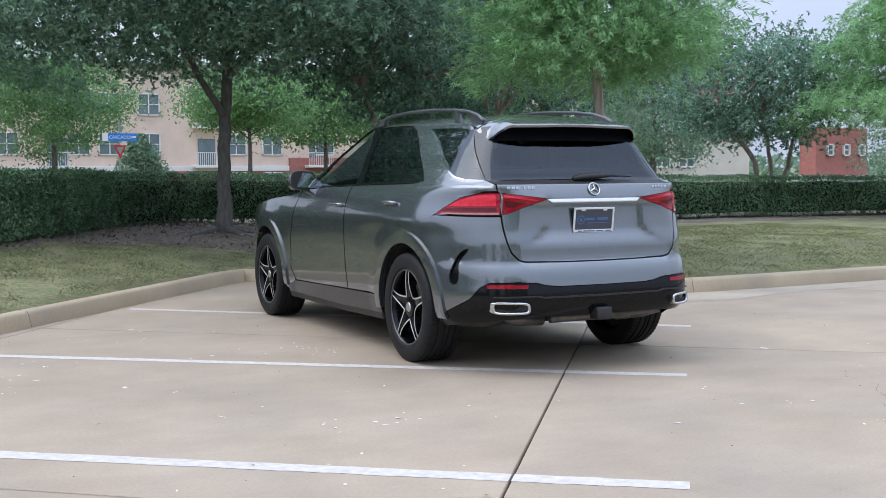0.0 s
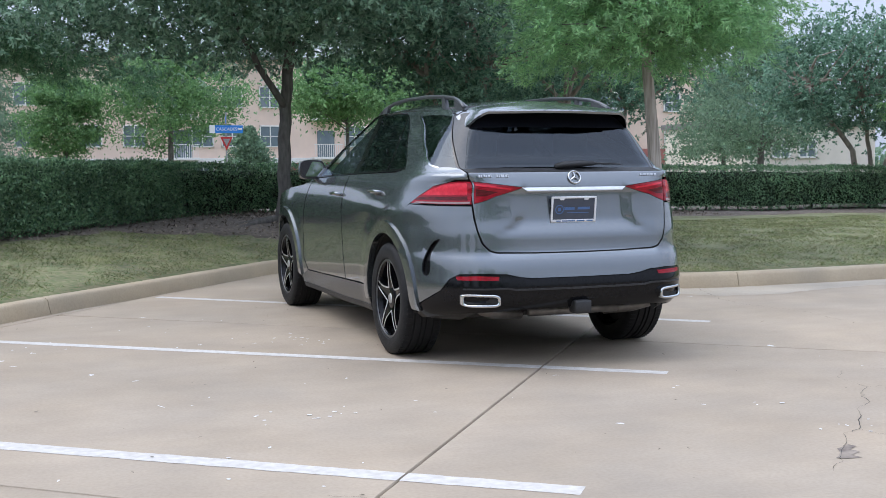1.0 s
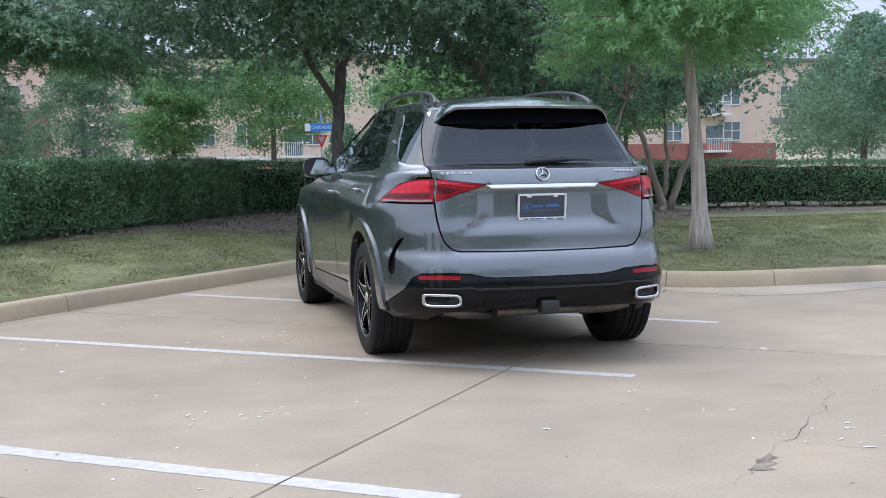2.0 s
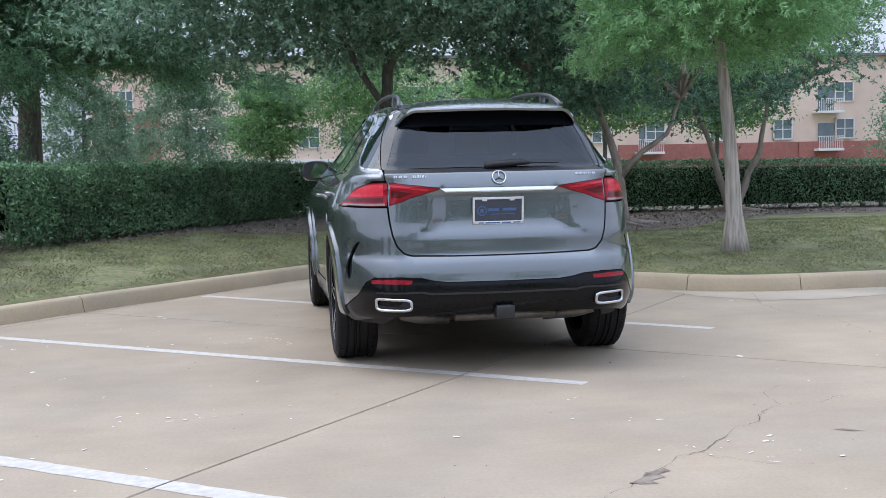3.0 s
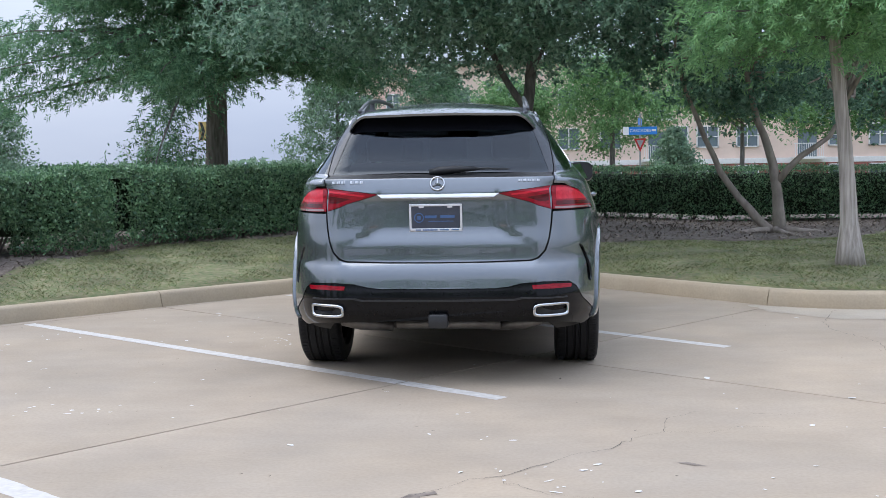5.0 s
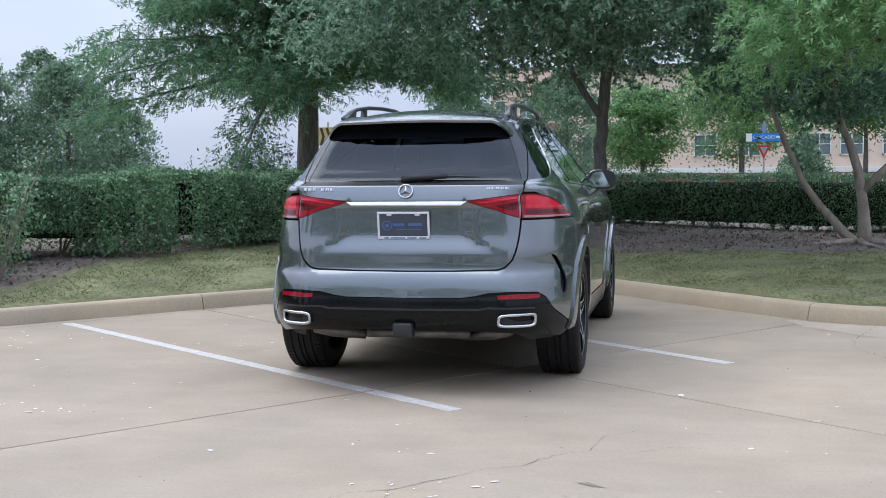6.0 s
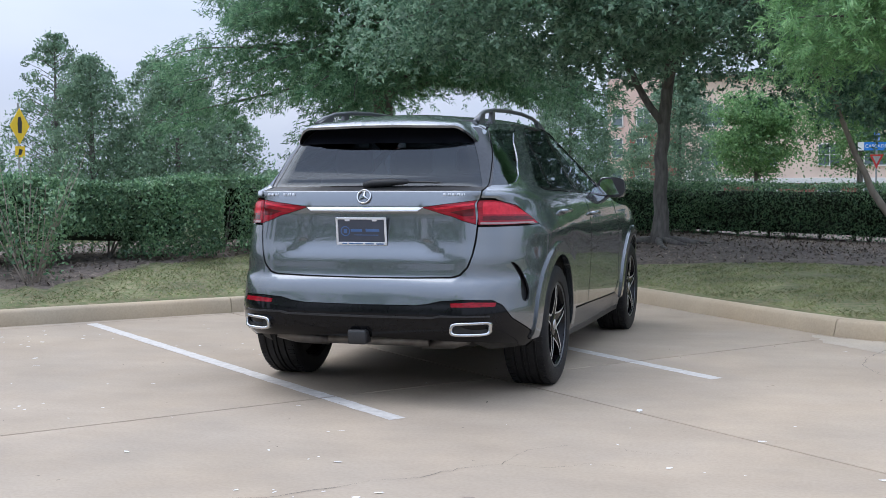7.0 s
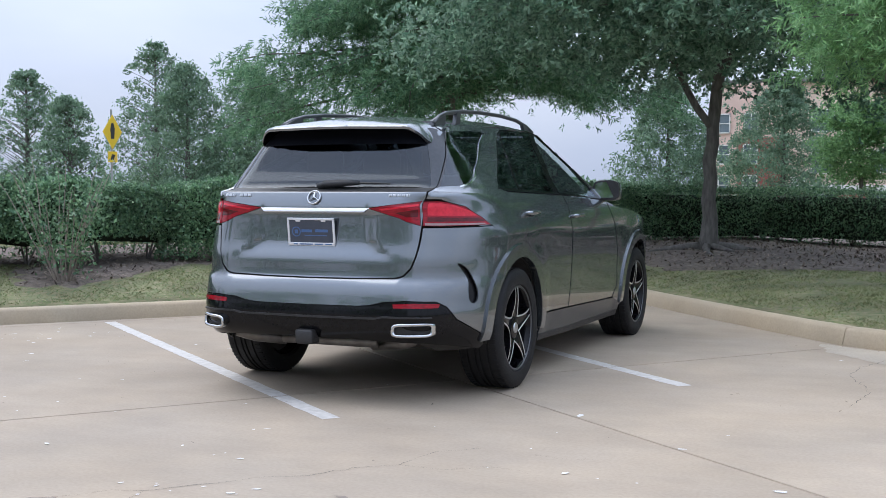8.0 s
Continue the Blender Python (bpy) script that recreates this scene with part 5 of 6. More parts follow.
def lamp_outer(sign):
    l = sheet("tail_lamp", one(sign, LAMP_OUT), skin, REDLENS, car, off=0.006, depth=0.03, bevel=0.006, res=0.022, gap=0.003, label="red wrap-around tail lamp lens")
    g = rear_pts((0.70, 1.166), (0.75, 1.164)) + side_pts((-0.66, 1.152), (-0.55, 1.118), (-0.50, 1.09), (-0.62, 1.09)) + rear_pts((0.76, 1.092), (0.70, 1.094))
    sheet("light_guide", one(sign, g), skin, REDSTRIPE, l, off=0.0075, depth=0.002, bevel=0.0005, res=0.025)
    g = rear_pts((0.70, 1.084), (0.76, 1.082)) + side_pts((-0.60, 1.080), (-0.49, 1.078), (-0.43, 1.058), (-0.60, 1.058)) + rear_pts((0.76, 1.058), (0.70, 1.058))
    sheet("reflector_field", one(sign, g), skin, REDDARK, l, off=0.0075, depth=0.002, bevel=0.0005, res=0.025)
    g = rear_pts((0.69, 1.050), (0.76, 1.049)) + side_pts((-0.60, 1.048), (-0.46, 1.047), (-0.44, 1.038), (-0.60, 1.037)) + rear_pts((0.76, 1.036), (0.69, 1.037))
    sheet("reversing_lens", one(sign, g), skin, CLEARLENS, l, off=0.0085, depth=0.002, bevel=0.0005, res=0.025, label="pale reversing light strip")


both(lamp_outer)

# bumper, its vents and the black lower apron
VENT = rounded(side_pts((-0.70, 0.826), (-0.632, 0.800), (-0.585, 0.735), (-0.562, 0.66), (-0.568, 0.600), (-0.610, 0.578), (-0.642, 0.600), (-0.640, 0.66), (-0.625, 0.715), (-0.650, 0.765)))
bumper = sheet("rear_bumper", mirror_x(BUMPER_TOP[::1] + side_pts((-0.40, 0.70), (-0.47, 0.50)) + BLACK_TOP), skin, PAINT, car, [VENT, flip(VENT)] + [arch_holes[0], flip(arch_holes[0])], res=0.03, gap=0.0012)
both(lambda g: sheet("vent_inset", one(g, shrink(VENT, -0.012)), skin, GLOSSBLACK, bumper, off=-0.022, depth=0.004, label="black slot in the bumper"))
LOWER = [(0.0, 0.571)] + [(s, z - 0.004) for s, z in BLACK_TOP[::-1][1:-1]] + side_pts((-0.44, 0.345), (-0.46, 0.30)) + rear_pts((0.82, 0.335), (0.70, 0.362), (0.45, 0.372), (0.30, 0.378), (0.0, 0.378))
apron = sheet("rear_apron", mirror_x(LOWER), skin, GLOSSBLACK, bumper, [arch_holes[0], flip(arch_holes[0])], res=0.03, off=-0.004, depth=0.06)
sheet("apron_rib", mirror_x(rear_pts((0.0, 0.512), (0.45, 0.514), (0.50, 0.524), (0.76, 0.520), (0.76, 0.512), (0.50, 0.514), (0.45, 0.503), (0.0, 0.500))), skin, PLASTIC, apron, off=0.012, depth=0.02, res=0.02)
both(lambda g: sheet("reflector", one(g, rear_pts((0.555, 0.592), (0.68, 0.598), (0.79, 0.592), (0.785, 0.570), (0.68, 0.570), (0.56, 0.570))), skin, REDLENS, bumper, off=0.004, depth=0.02, bevel=0.004, res=0.02, label="red rear reflector"))


def exhaust(sign):
    """A rounded rectangular chrome outlet, the shade of its hollow painted as a dark face."""
    cx, cz, hw, hh = 0.665, 0.447, 0.107, 0.041
    n = 40
    out = []
    for k in range(n):
        a = 2 * math.pi * k / n
        c, s = math.cos(a), math.sin(a)
        e = 0.42
        out.append((cx + hw * math.copysign(abs(c) ** e, c) + 0.012 * (s > 0) * s, cz + hh * math.copysign(abs(s) ** e, s)))
    bm = bmesh.new()
    prof = [(1.0, -0.96, 0.0), (1.0, -1.006, 0.0), (0.985, -1.014, 0.003), (0.90, -1.013, 0.011), (0.86, -1.002, 0.014), (0.85, -0.965, 0.016)]
    rows = []
    for k, y, ins in prof:
        rows.append([bm.verts.new((sign * (cx + (x - cx) * (1 - ins / hw * 1.3)), float(skin(np.array(s_of_x(x, 0.47)), np.array(0.47))[1]) + y + 0.985, cz + (z - cz) * (1 - ins / hh * 1.3))) for x, z in out])
    for a, b in zip(rows, rows[1:]):
        for i in range(n):
            bm.faces.new((a[i], a[(i + 1) % n], b[(i + 1) % n], b[i]))
    t = part("tailpipe_trim", bm, CHROME, bumper, "chrome tailpipe trim", True)
    # flat dark face at the mouth stands in for the pipe's inner shade
    bm = bmesh.new()
    bm.faces.new([bm.verts.new((sign * (cx + (x - cx) * 0.885), float(skin(np.array(s_of_x(x, 0.47)), np.array(0.47))[1]) - 0.003, cz + (z - cz) * 0.62)) for x, z in out])
    part("mouth_shade", bm, DARK, t)


both(exhaust)
bm = box(bmesh.new(), (0, -0.955, 0.385), (0.115, 0.10, 0.085), bevel=0.012)
part("hitch_cover", bm, PLASTIC, car, "black tow hitch cover", True)
bm = cyl(bmesh.new(), (-0.27, -0.76, 0.345), (0.36, -0.76, 0.345), 0.035)
part("cross_beam", bm, STEEL, car, "dull steel beam under the tail", True)
for g in (-1, 1):
    bm = tube(bmesh.new(), [(g * 0.30, -0.70, 0.33), (g * 0.50, -0.72, 0.34), (g * 0.60, -0.78, 0.37)], [0.04, 0.04, 0.035], 12)
    part("exhaust_pipe", bm, STEEL, car, smooth=True)

# number plate with its frame, badges
plate = new("number_plate")
plate.parent = car
plate.matrix_local = pose(-0.012, -0.885, 0.993, 7, 0, 0)
bm = bmesh.new()
for c, s in (((0, 0, 0.0755), (0.316, 0.012, 0.013)), ((0, 0, -0.073), (0.316, 0.012, 0.018)), ((-0.1515, 0, 0), (0.013, 0.012, 0.160)), ((0.1515, 0, 0), (0.013, 0.012, 0.160)), ((-0.085, 0, 0.066), (0.03, 0.012, 0.014)), ((0.085, 0, 0.066), (0.03, 0.012, 0.014))):
    box(bm, c, s, bevel=0.003)
part("plate_frame", bm, PLATEFRAME, plate, "chrome plate frame, its sky reflection painted pale")
part("plate_panel", box(bmesh.new(), (0, 0.002, 0), (0.30, 0.004, 0.145)), PLATEBLUE, plate, "dark blue dealer plate")
bm = bmesh.new()
for k in range(20):
    a, b = 2 * math.pi * k / 20, 2 * math.pi * (k + 1) / 20
    bm.faces.new([bm.verts.new((-0.10 + r * math.cos(q), -0.0015, r * math.sin(q))) for r, q in ((0.030, a), (0.030, b), (0.024, b), (0.024, a))])
part("plate_emblem", bm, PLATEINK, plate)
for cx, cz, w, h in ((-0.10, 0.0, 0.02, 0.022), (-0.03, 0.005, 0.07, 0.016), (0.07, 0.006, 0.085, 0.016), (0.03, -0.022, 0.15, 0.004)):
    part("plate_print", box(bmesh.new(), (cx, -0.0012, cz), (w, 0.002, h)), PLATEINK, plate)
for cx, w in ((-0.105, 0.03), (-0.035, 0.09), (0.05, 0.055), (0.115, 0.045)):
    part("frame_print", box(bmesh.new(), (cx, -0.0068, -0.073), (w, 0.002, 0.007)), PLATEINK, plate)


def badge_bars(name, x0, x1, n, z, h):
    for k in range(n):
        a = x0 + (x1 - x0) * (k + 0.06) / n
        b = x0 + (x1 - x0) * (k + (0.86, 0.48)[k % 2]) / n
        p = skin(np.array(s_of_x(abs(a + b) / 2, z) * math.copysign(1, a + b)), np.array(z))
        part(name, box(bmesh.new(), (0, 0, 0), (b - a, 0.005, h), pose(p[0], p[1] - 0.003, z, -22, 0, 0), 0.0015), SATIN, tailgate)


badge_bars("model_badge", -0.640, -0.552, 6, 1.207, 0.017)
badge_bars("model_badge", -0.528, -0.440, 6, 1.207, 0.017)
badge_bars("drive_badge", 0.480, 0.615, 10, 1.207, 0.014)
em = new("emblem")
em.parent = tailgate
em.matrix_local = pose(0, -0.866, 1.193, -22, 0, 0)
bm = bmesh.new()
for k in range(32):
    for q in range(8):
        ring = []
        for kk, qq in ((k, q), (k + 1, q), (k + 1, q + 1), (k, q + 1)):
            a, b = 2 * math.pi * kk / 32, 2 * math.pi * qq / 8
            r = 0.041 + 0.005 * math.cos(b)
            ring.append(bm.verts.new((r * math.cos(a), 0.006 * math.sin(b) - 0.006, r * math.sin(a))))
        bm.faces.new(ring)
bmesh.ops.remove_doubles(bm, verts=bm.verts, dist=1e-5)
part("emblem_ring", bm, CHROME, em, "round chrome emblem", True)
bm = bmesh.new()
for k in range(3):
    a = math.pi / 2 + k * 2 * math.pi / 3
    tube(bm, [(0, -0.008, 0), (0.04 * math.cos(a), -0.006, 0.04 * math.sin(a))], [0.0065, 0.002], 6)
part("emblem_bars", bm, CHROME, em)

# wiper on the rear window
wy = float(skin(np.array(0.0), np.array(1.275))[1])
wiper = tube(bmesh.new(), [(-0.06, wy - 0.02, 1.262), (0.0, wy - 0.035, 1.272), (0.12, wy - 0.034, 1.279), (0.22, wy - 0.028, 1.281)], [0.017, 0.024, 0.021, 0.013], 10)
part("wiper_arm", wiper, PLASTIC, tailgate, "black rear wiper", True)
part("wiper_blade", tube(bmesh.new(), [(0.20, wy - 0.022, 1.281), (0.42, wy - 0.008, 1.276)], [0.008, 0.005], 6), PLASTIC, tailgate)

# roof, spoiler, rails
ROOFZ = curve((-0.66, 1.622), (-0.52, 1.664), (-0.30, 1.698), (0.2, 1.728), (0.8, 1.745), (1.2, 1.738), (1.5, 1.700))


def roof(x, y, off=0.0):
    x, y = np.asarray(x, float), np.asarray(y, float)
    z = ROOFZ(y) - (0.155 - 0.085 * sstep(-0.33, -0.60, y)) * x * x - (0.6 + 4.6 * sstep(-0.33, -0.50, y)) * np.clip(np.abs(x) - 0.50, 0, 1) ** 2
    return np.stack([0.915 * x * (1 + 0.4 * off), y, z + off], -1)


ROOF_EDGE = [(0.648, -0.36), (0.642, 0.0), (0.632, 0.4), (0.625, 0.8), (0.622, 1.2), (0.615, 1.42)]
mx = lambda h: list(h) + [(-a, b) for a, b in reversed(h) if abs(a) > 1e-6]
roof_panel = sheet("roof", mx([(0.0, -0.33), (0.45, -0.335)] + ROOF_EDGE + [(0.4, 1.47), (0.0, 1.50)]), roof, PAINT, car, [mx([(0.0, 0.0), (0.43, 0.01), (0.45, 0.06), (0.45, 1.25), (0.42, 1.30), (0.0, 1.31)])], res=0.05, gap=0.002)
sheet("glass_roof", mx([(0.0, 0.0), (0.43, 0.01), (0.45, 0.06), (0.45, 1.25), (0.42, 1.30), (0.0, 1.31)]), roof, GLOSSBLACK, roof_panel, res=0.06, off=-0.002, gap=0.003, label="black glass roof panel")
spoiler = sheet("roof_spoiler", mx([(0.0, -0.645), (0.30, -0.638), (0.48, -0.616), (0.57, -0.585), (0.625, -0.53), (0.652, -0.46), (0.664, -0.365), (0.45, -0.34), (0.0, -0.335)]), roof, PAINT, tailgate, res=0.03, depth=0.020, bevel=0.006, gap=0.002)
sheet("spoiler_underside", mx([(0.0, -0.637), (0.30, -0.630), (0.47, -0.608), (0.56, -0.577), (0.613, -0.525), (0.638, -0.455), (0.645, -0.38), (0.0, -0.38)]), lambda a, b, off=0.0: roof(a, b, np.asarray(off) - 0.021 - 0.02 * sstep(-0.60, -0.45, np.asarray(b))), GLOSSBLACK, spoiler, res=0.04, depth=0.002)
part("stop_lamp", box(bmesh.new(), (0, -0.632, 1.612), (0.36, 0.012, 0.010), bevel=0.003), REDDARK, spoiler, "thin red high stop lamp")


def rail(sign):
    pts = [(0.580, -0.34, 1.652), (0.566, -0.24, 1.693), (0.554, -0.10, 1.724), (0.545, 0.15, 1.748), (0.540, 0.5, 1.763), (0.540, 0.9, 1.765), (0.545, 1.2, 1.750), (0.552, 1.4, 1.716), (0.56, 1.52, 1.676)]
    pts = resample(pts, 0.06)
    r = part("roof_rail", tube(bmesh.new(), [(sign * 0.925 * x, y, z) for x, y, z in pts], [0.0135] * len(pts), 10), RAILGREY, car, "dark satin grey roof rail", True)
    for prof in ([(-0.345, 1.63), (-0.335, 1.662), (-0.24, 1.694), (-0.13, 1.717), (-0.155, 1.64)], [(0.02, 1.65), (0.055, 1.738), (0.115, 1.743), (0.10, 1.65)], [(1.40, 1.62), (1.30, 1.735), (1.42, 1.708), (1.53, 1.665), (1.52, 1.60)]):
        bm = bmesh.new()
        x = lambda y: 0.509 + 0.02 * max(0.0, 0.2 - y)
        a = [bm.verts.new((sign * (x(y) - 0.013), y, z)) for y, z in prof]
        b = [bm.verts.new((sign * (x(y) + 0.013), y, z)) for y, z in prof]
        bm.faces.new(a)
        bm.faces.new(b[::-1])
        for k in range(len(prof)):
            m = (k + 1) % len(prof)
            bm.faces.new((a[k], b[k], b[m], a[m]))
        part("rail_foot", bm, RAILGREY, r)


both(rail)

# sides: quarter panel with the cabin frame, doors, wing, sill
DOORSEAM_R = [(0.02, 1.232), (0.05, 1.17), (0.13, 1.06), (0.24, 0.94)] + arc(0, HUB, FLARE_R + 0.03, 48, 4, 8)


def side(sign):
    o = lambda pts: one(sign, pts)
    ah = [o(h) for h in arch_holes]
    top = side_pts((-0.20, 1.645), (0.2, 1.662), (0.6, 1.676), (1.0, 1.682), (1.3, 1.678), (1.48, 1.655))
    frame_out = [(1.306, 1.606)] + top + side_pts((1.70, 1.53), (1.95, 1.345), (2.12, 1.20), (2.14, 1.17), (1.0, 1.205), (0.05, 1.232), (0.07, 1.17), (0.15, 1.06), (0.25, 0.94), (0.385, 0.80)) + side_pts(*arc(0, HUB, ARCH_R - 0.01, 40, 150, 18)) + side_pts((-0.33, 0.80), (-0.30, 0.92), (-0.34, 1.005), (-0.385, 1.038)) + LAMP_OUT[::-1][3:8][::-1][::-1] + rear_pts((0.755, 1.184), (0.690, 1.186), (0.698, 1.225)) + [(0.797, 1.25), (0.962, 1.38), (1.142, 1.50)]
    q = sheet("quarter_panel", o(frame_out), skin, PAINT, car, [o(QUARTER), o(DLO)] + ah, res=0.03, gap=0.002)
    sheet("quarter_window", o(QUARTER), skin, PRIVACY, q, res=0.03, off=-0.003, depth=0.003, label="tinted quarter window")
    sheet("pillar_trim", o([(1.310, 1.600), (1.142, 1.50), (0.962, 1.38), (0.798, 1.252), (0.836, 1.256), (0.987, 1.38), (1.162, 1.50), (1.330, 1.596)]), skin, PIANO, q, res=0.02, off=0.002, depth=0.012, bevel=0.001)
    ring = side_pts((0.345, 1.620), (0.28, 1.605), (0.10, 1.532), (-0.155, 1.406), (-0.33, 1.322), (-0.44, 1.281), (-0.53, 1.264), (-0.53, 1.257), (-0.44, 1.272), (-0.32, 1.313), (-0.14, 1.396), (0.115, 1.522), (0.295, 1.597), (0.365, 1.622))
    sheet("window_trim", o(ring), skin, CHROME, q, res=0.02, off=0.003, depth=0.01, bevel=0.001, label="bright trim along the window")
    rear_glass = side_pts((-0.03, 1.257), (0.22, 1.395), (0.47, 1.537), (0.60, 1.612), (0.70, 1.642), (0.95, 1.656), (1.30, 1.660), (1.00, 1.222), (0.5, 1.241))
    front_glass = side_pts((1.10, 1.219), (1.40, 1.652), (1.46, 1.644), (1.61, 1.570), (1.82, 1.415), (1.97, 1.245), (1.97, 1.192))
    ybr = DOORSEAM_R
    door_r = sheet("rear_door", o(side_pts(*ybr[:], (0.555, 0.42), (0.70, 0.422), (1.10, 0.412), (1.13, 0.6), (1.125, 1.0), (1.10, 1.207))), skin, PAINT, car, ah, res=0.035, gap=0.003)
    door_f = sheet("front_door", o(side_pts((1.107, 1.206), (1.132, 1.0), (1.137, 0.6), (1.108, 0.412), (1.9, 0.392), (2.28, 0.385), (2.38, 0.48), (2.36, 0.75), (2.26, 1.0), (2.13, 1.165))), skin, PAINT, car, ah, res=0.035, gap=0.003)
    sheet("window_frame", o(DLO), skin, GLOSSBLACK, door_r, [o(rear_glass), o(front_glass)], res=0.03, off=-0.006, depth=0.02)
    g = sheet("window_pane", o(rear_glass), skin, PRIVACY, door_r, res=0.04, off=-0.009, depth=0.003, label="dark tinted door window")
    sheet("window_divider", o(side_pts((0.315, 1.248), (0.632, 1.618), (0.662, 1.625), (0.345, 1.248))), skin, GLOSSBLACK, g, res=0.03, off=-0.004, depth=0.006)
    sheet("window_pane", o(front_glass), skin, CLEAR, door_f, res=0.04, off=-0.009, depth=0.003, label="clear front door window")
    sheet("belt_trim", o(side_pts((0.0, 1.246), (1.0, 1.219), (2.05, 1.184), (2.05, 1.176), (1.0, 1.211), (0.0, 1.237))), skin, GLOSSBLACK, door_r, res=0.03, off=0.004, depth=0.014)
    # dark grey on a body-coloured sill: shade of its downward face painted in
    sheet("sill", o(side_pts((0.50, 0.417), (1.1, 0.406), (2.30, 0.378), (2.48, 0.33), (2.48, 0.235), (1.2, 0.235), (0.46, 0.26))), skin, FIN, car, ah, res=0.035, off=0.004, label="body-coloured sill below the doors, its shade painted dark grey")
    sheet("sill_trim", o(side_pts((0.47, 0.285), (1.2, 0.268), (2.46, 0.268), (2.46, 0.225), (1.2, 0.222), (0.47, 0.24))), skin, PLASTIC, car, ah, res=0.035, off=0.009)
    wing = sheet("front_wing", o(side_pts((2.142, 1.16), (2.268, 1.0), (2.368, 0.75), (2.388, 0.48), (2.30, 0.39), (2.46, 0.30), (3.50, 0.30), (3.70, 0.45), (3.74, 0.75), (3.70, 0.88), (3.40, 1.01), (2.8, 1.085), (2.4, 1.115))), skin, PAINT, car, ah, res=0.035, gap=0.003)
    for yw, par in ((0.0, q), (2.995, wing)):
        a0, a1 = (-6, 183) if yw == 0 else (-12, 186)
        band = arc(yw, HUB, FLARE_R, a0, a1, 40) + arc(yw, HUB, ARCH_R - 0.006, a1, a0, 40)
        sheet("wheel_arch_trim", o(side_pts(*band)), skin, PAINT, par, res=0.025, off=0.018, depth=0.045, bevel=0.004, label="flared wheel arch in body colour")
    for y, z, d in ((0.28, 1.095, door_r), (1.27, 1.06, door_f)):
        p = skin(np.array(sign * s_of_y(y, z)), np.array(z))
        bm = tube(bmesh.new(), [(p[0] - sign * 0.01, y - 0.10, z - 0.004), (p[0] + sign * 0.028, y - 0.08, z), (p[0] + sign * 0.034, y, z + 0.002), (p[0] + sign * 0.026, y + 0.09, z), (p[0] - sign * 0.012, y + 0.11, z)], [0.010, 0.014, 0.015, 0.014, 0.010], 8)
        part("door_handle", bm, PAINT, d, "body-coloured door handle", True)
        part("handle_strip", tube(bmesh.new(), [(p[0] + sign * 0.042, y - 0.07, z + 0.004), (p[0] + sign * 0.047, y, z + 0.006), (p[0] + sign * 0.040, y + 0.08, z + 0.004)], [0.005] * 3, 6), CHROME, d)
    mir = new("door_mirror")
    mir.parent = car
    mir.location = (sign * 0.945, 2.10, 1.243)
    bm = bmesh.new()
    bmesh.ops.create_uvsphere(bm, u_segments=24, v_segments=14, radius=1.0)
    for v in bm.verts:
        c = v.co
        f = lambda q, e=0.6: math.copysign(abs(q) ** e, q)
        v.co = (f(c.x) * 0.110, (f(c.y, 0.8) * 0.085 + 0.02) if c.y > 0 else -0.035 + 0.055 * (1 + c.y), f(c.z) * 0.082 - 0.012 * sign * c.x)
    part("mirror_housing", bm, PAINT, mir, smooth=True)
    bm = bmesh.new()
    ring = [bm.verts.new((0.093 * math.copysign(abs(math.cos(a)) ** 0.6, math.cos(a)), -0.040, 0.062 * math.copysign(abs(math.sin(a)) ** 0.6, math.sin(a)))) for a in np.linspace(0, 2 * math.pi, 28, endpoint=False)]
    bm.faces.new(ring)
    part("mirror_pane", bm, MIRROR, mir, "mirror glass").rotation_euler = (radians(-3), 0, radians(sign * 6))
    bm = bmesh.new()
    ring = [bm.verts.new((0.106 * math.copysign(abs(math.cos(a)) ** 0.6, math.cos(a)), -0.0365, 0.078 * math.copysign(abs(math.sin(a)) ** 0.6, math.sin(a)))) for a in np.linspace(0, 2 * math.pi, 28, endpoint=False)]
    bmesh.ops.extrude_face_region(bm, geom=[bm.faces.new(ring)])
    for v in ring:
        v.co.y += 0.03
    part("mirror_bezel", bm, PLASTIC, mir)
    part("mirror_foot", tube(bmesh.new(), [(-sign * 0.05, 0.02, -0.06), (-sign * 0.13, 0.03, -0.085)], [0.035, 0.03], 8), GLOSSBLACK, mir)
    inner = side_pts((-0.70, 0.30), (3.55, 0.30), (3.60, 0.85), (2.2, 1.02), (2.1, 1.15), (0.0, 1.20)) + rear_pts((0.66, 1.19), (0.30, 1.19), (0.0, 1.20), (0.0, 0.40), (0.6, 0.40))
    sheet("inner_shell", o(inner), skin, DARK, car, ah, res=0.08, off=-0.045, depth=0.002)
    for yw in (0.0, 2.995):
        bm = bmesh.new()
        rows = []
        for a in np.linspace(-6, 186, 22):
            c, s = math.cos(radians(a)), math.sin(radians(a))
            rows.append([bm.verts.new((sign * x, yw + (ARCH_R + 0.01) * c, HUB + (ARCH_R + 0.01) * s)) for x in (0.935, 0.60)])
        for a, b in zip(rows, rows[1:]):
            bm.faces.new((a[0], b[0], b[1], a[1]))
        bm.faces.new([r[1] for r in rows])
        part("wheel_well", bm, DARK, car, smooth=False)


both(side)


# nose: bonnet, windscreen, front end
def bonnet(x, y, off=0.0):
    x, y = np.asarray(x, float), np.asarray(y, float)
    z = np.interp(y, (2.0, 2.4, 2.8, 3.3, 3.65, 3.85), (1.19, 1.165, 1.135, 1.075, 0.985, 0.86)) - 0.10 * x * x + 0.012 * np.exp(-((np.abs(x) - 0.42) / 0.07) ** 2)
    return np.stack([x, y, z + off], -1)


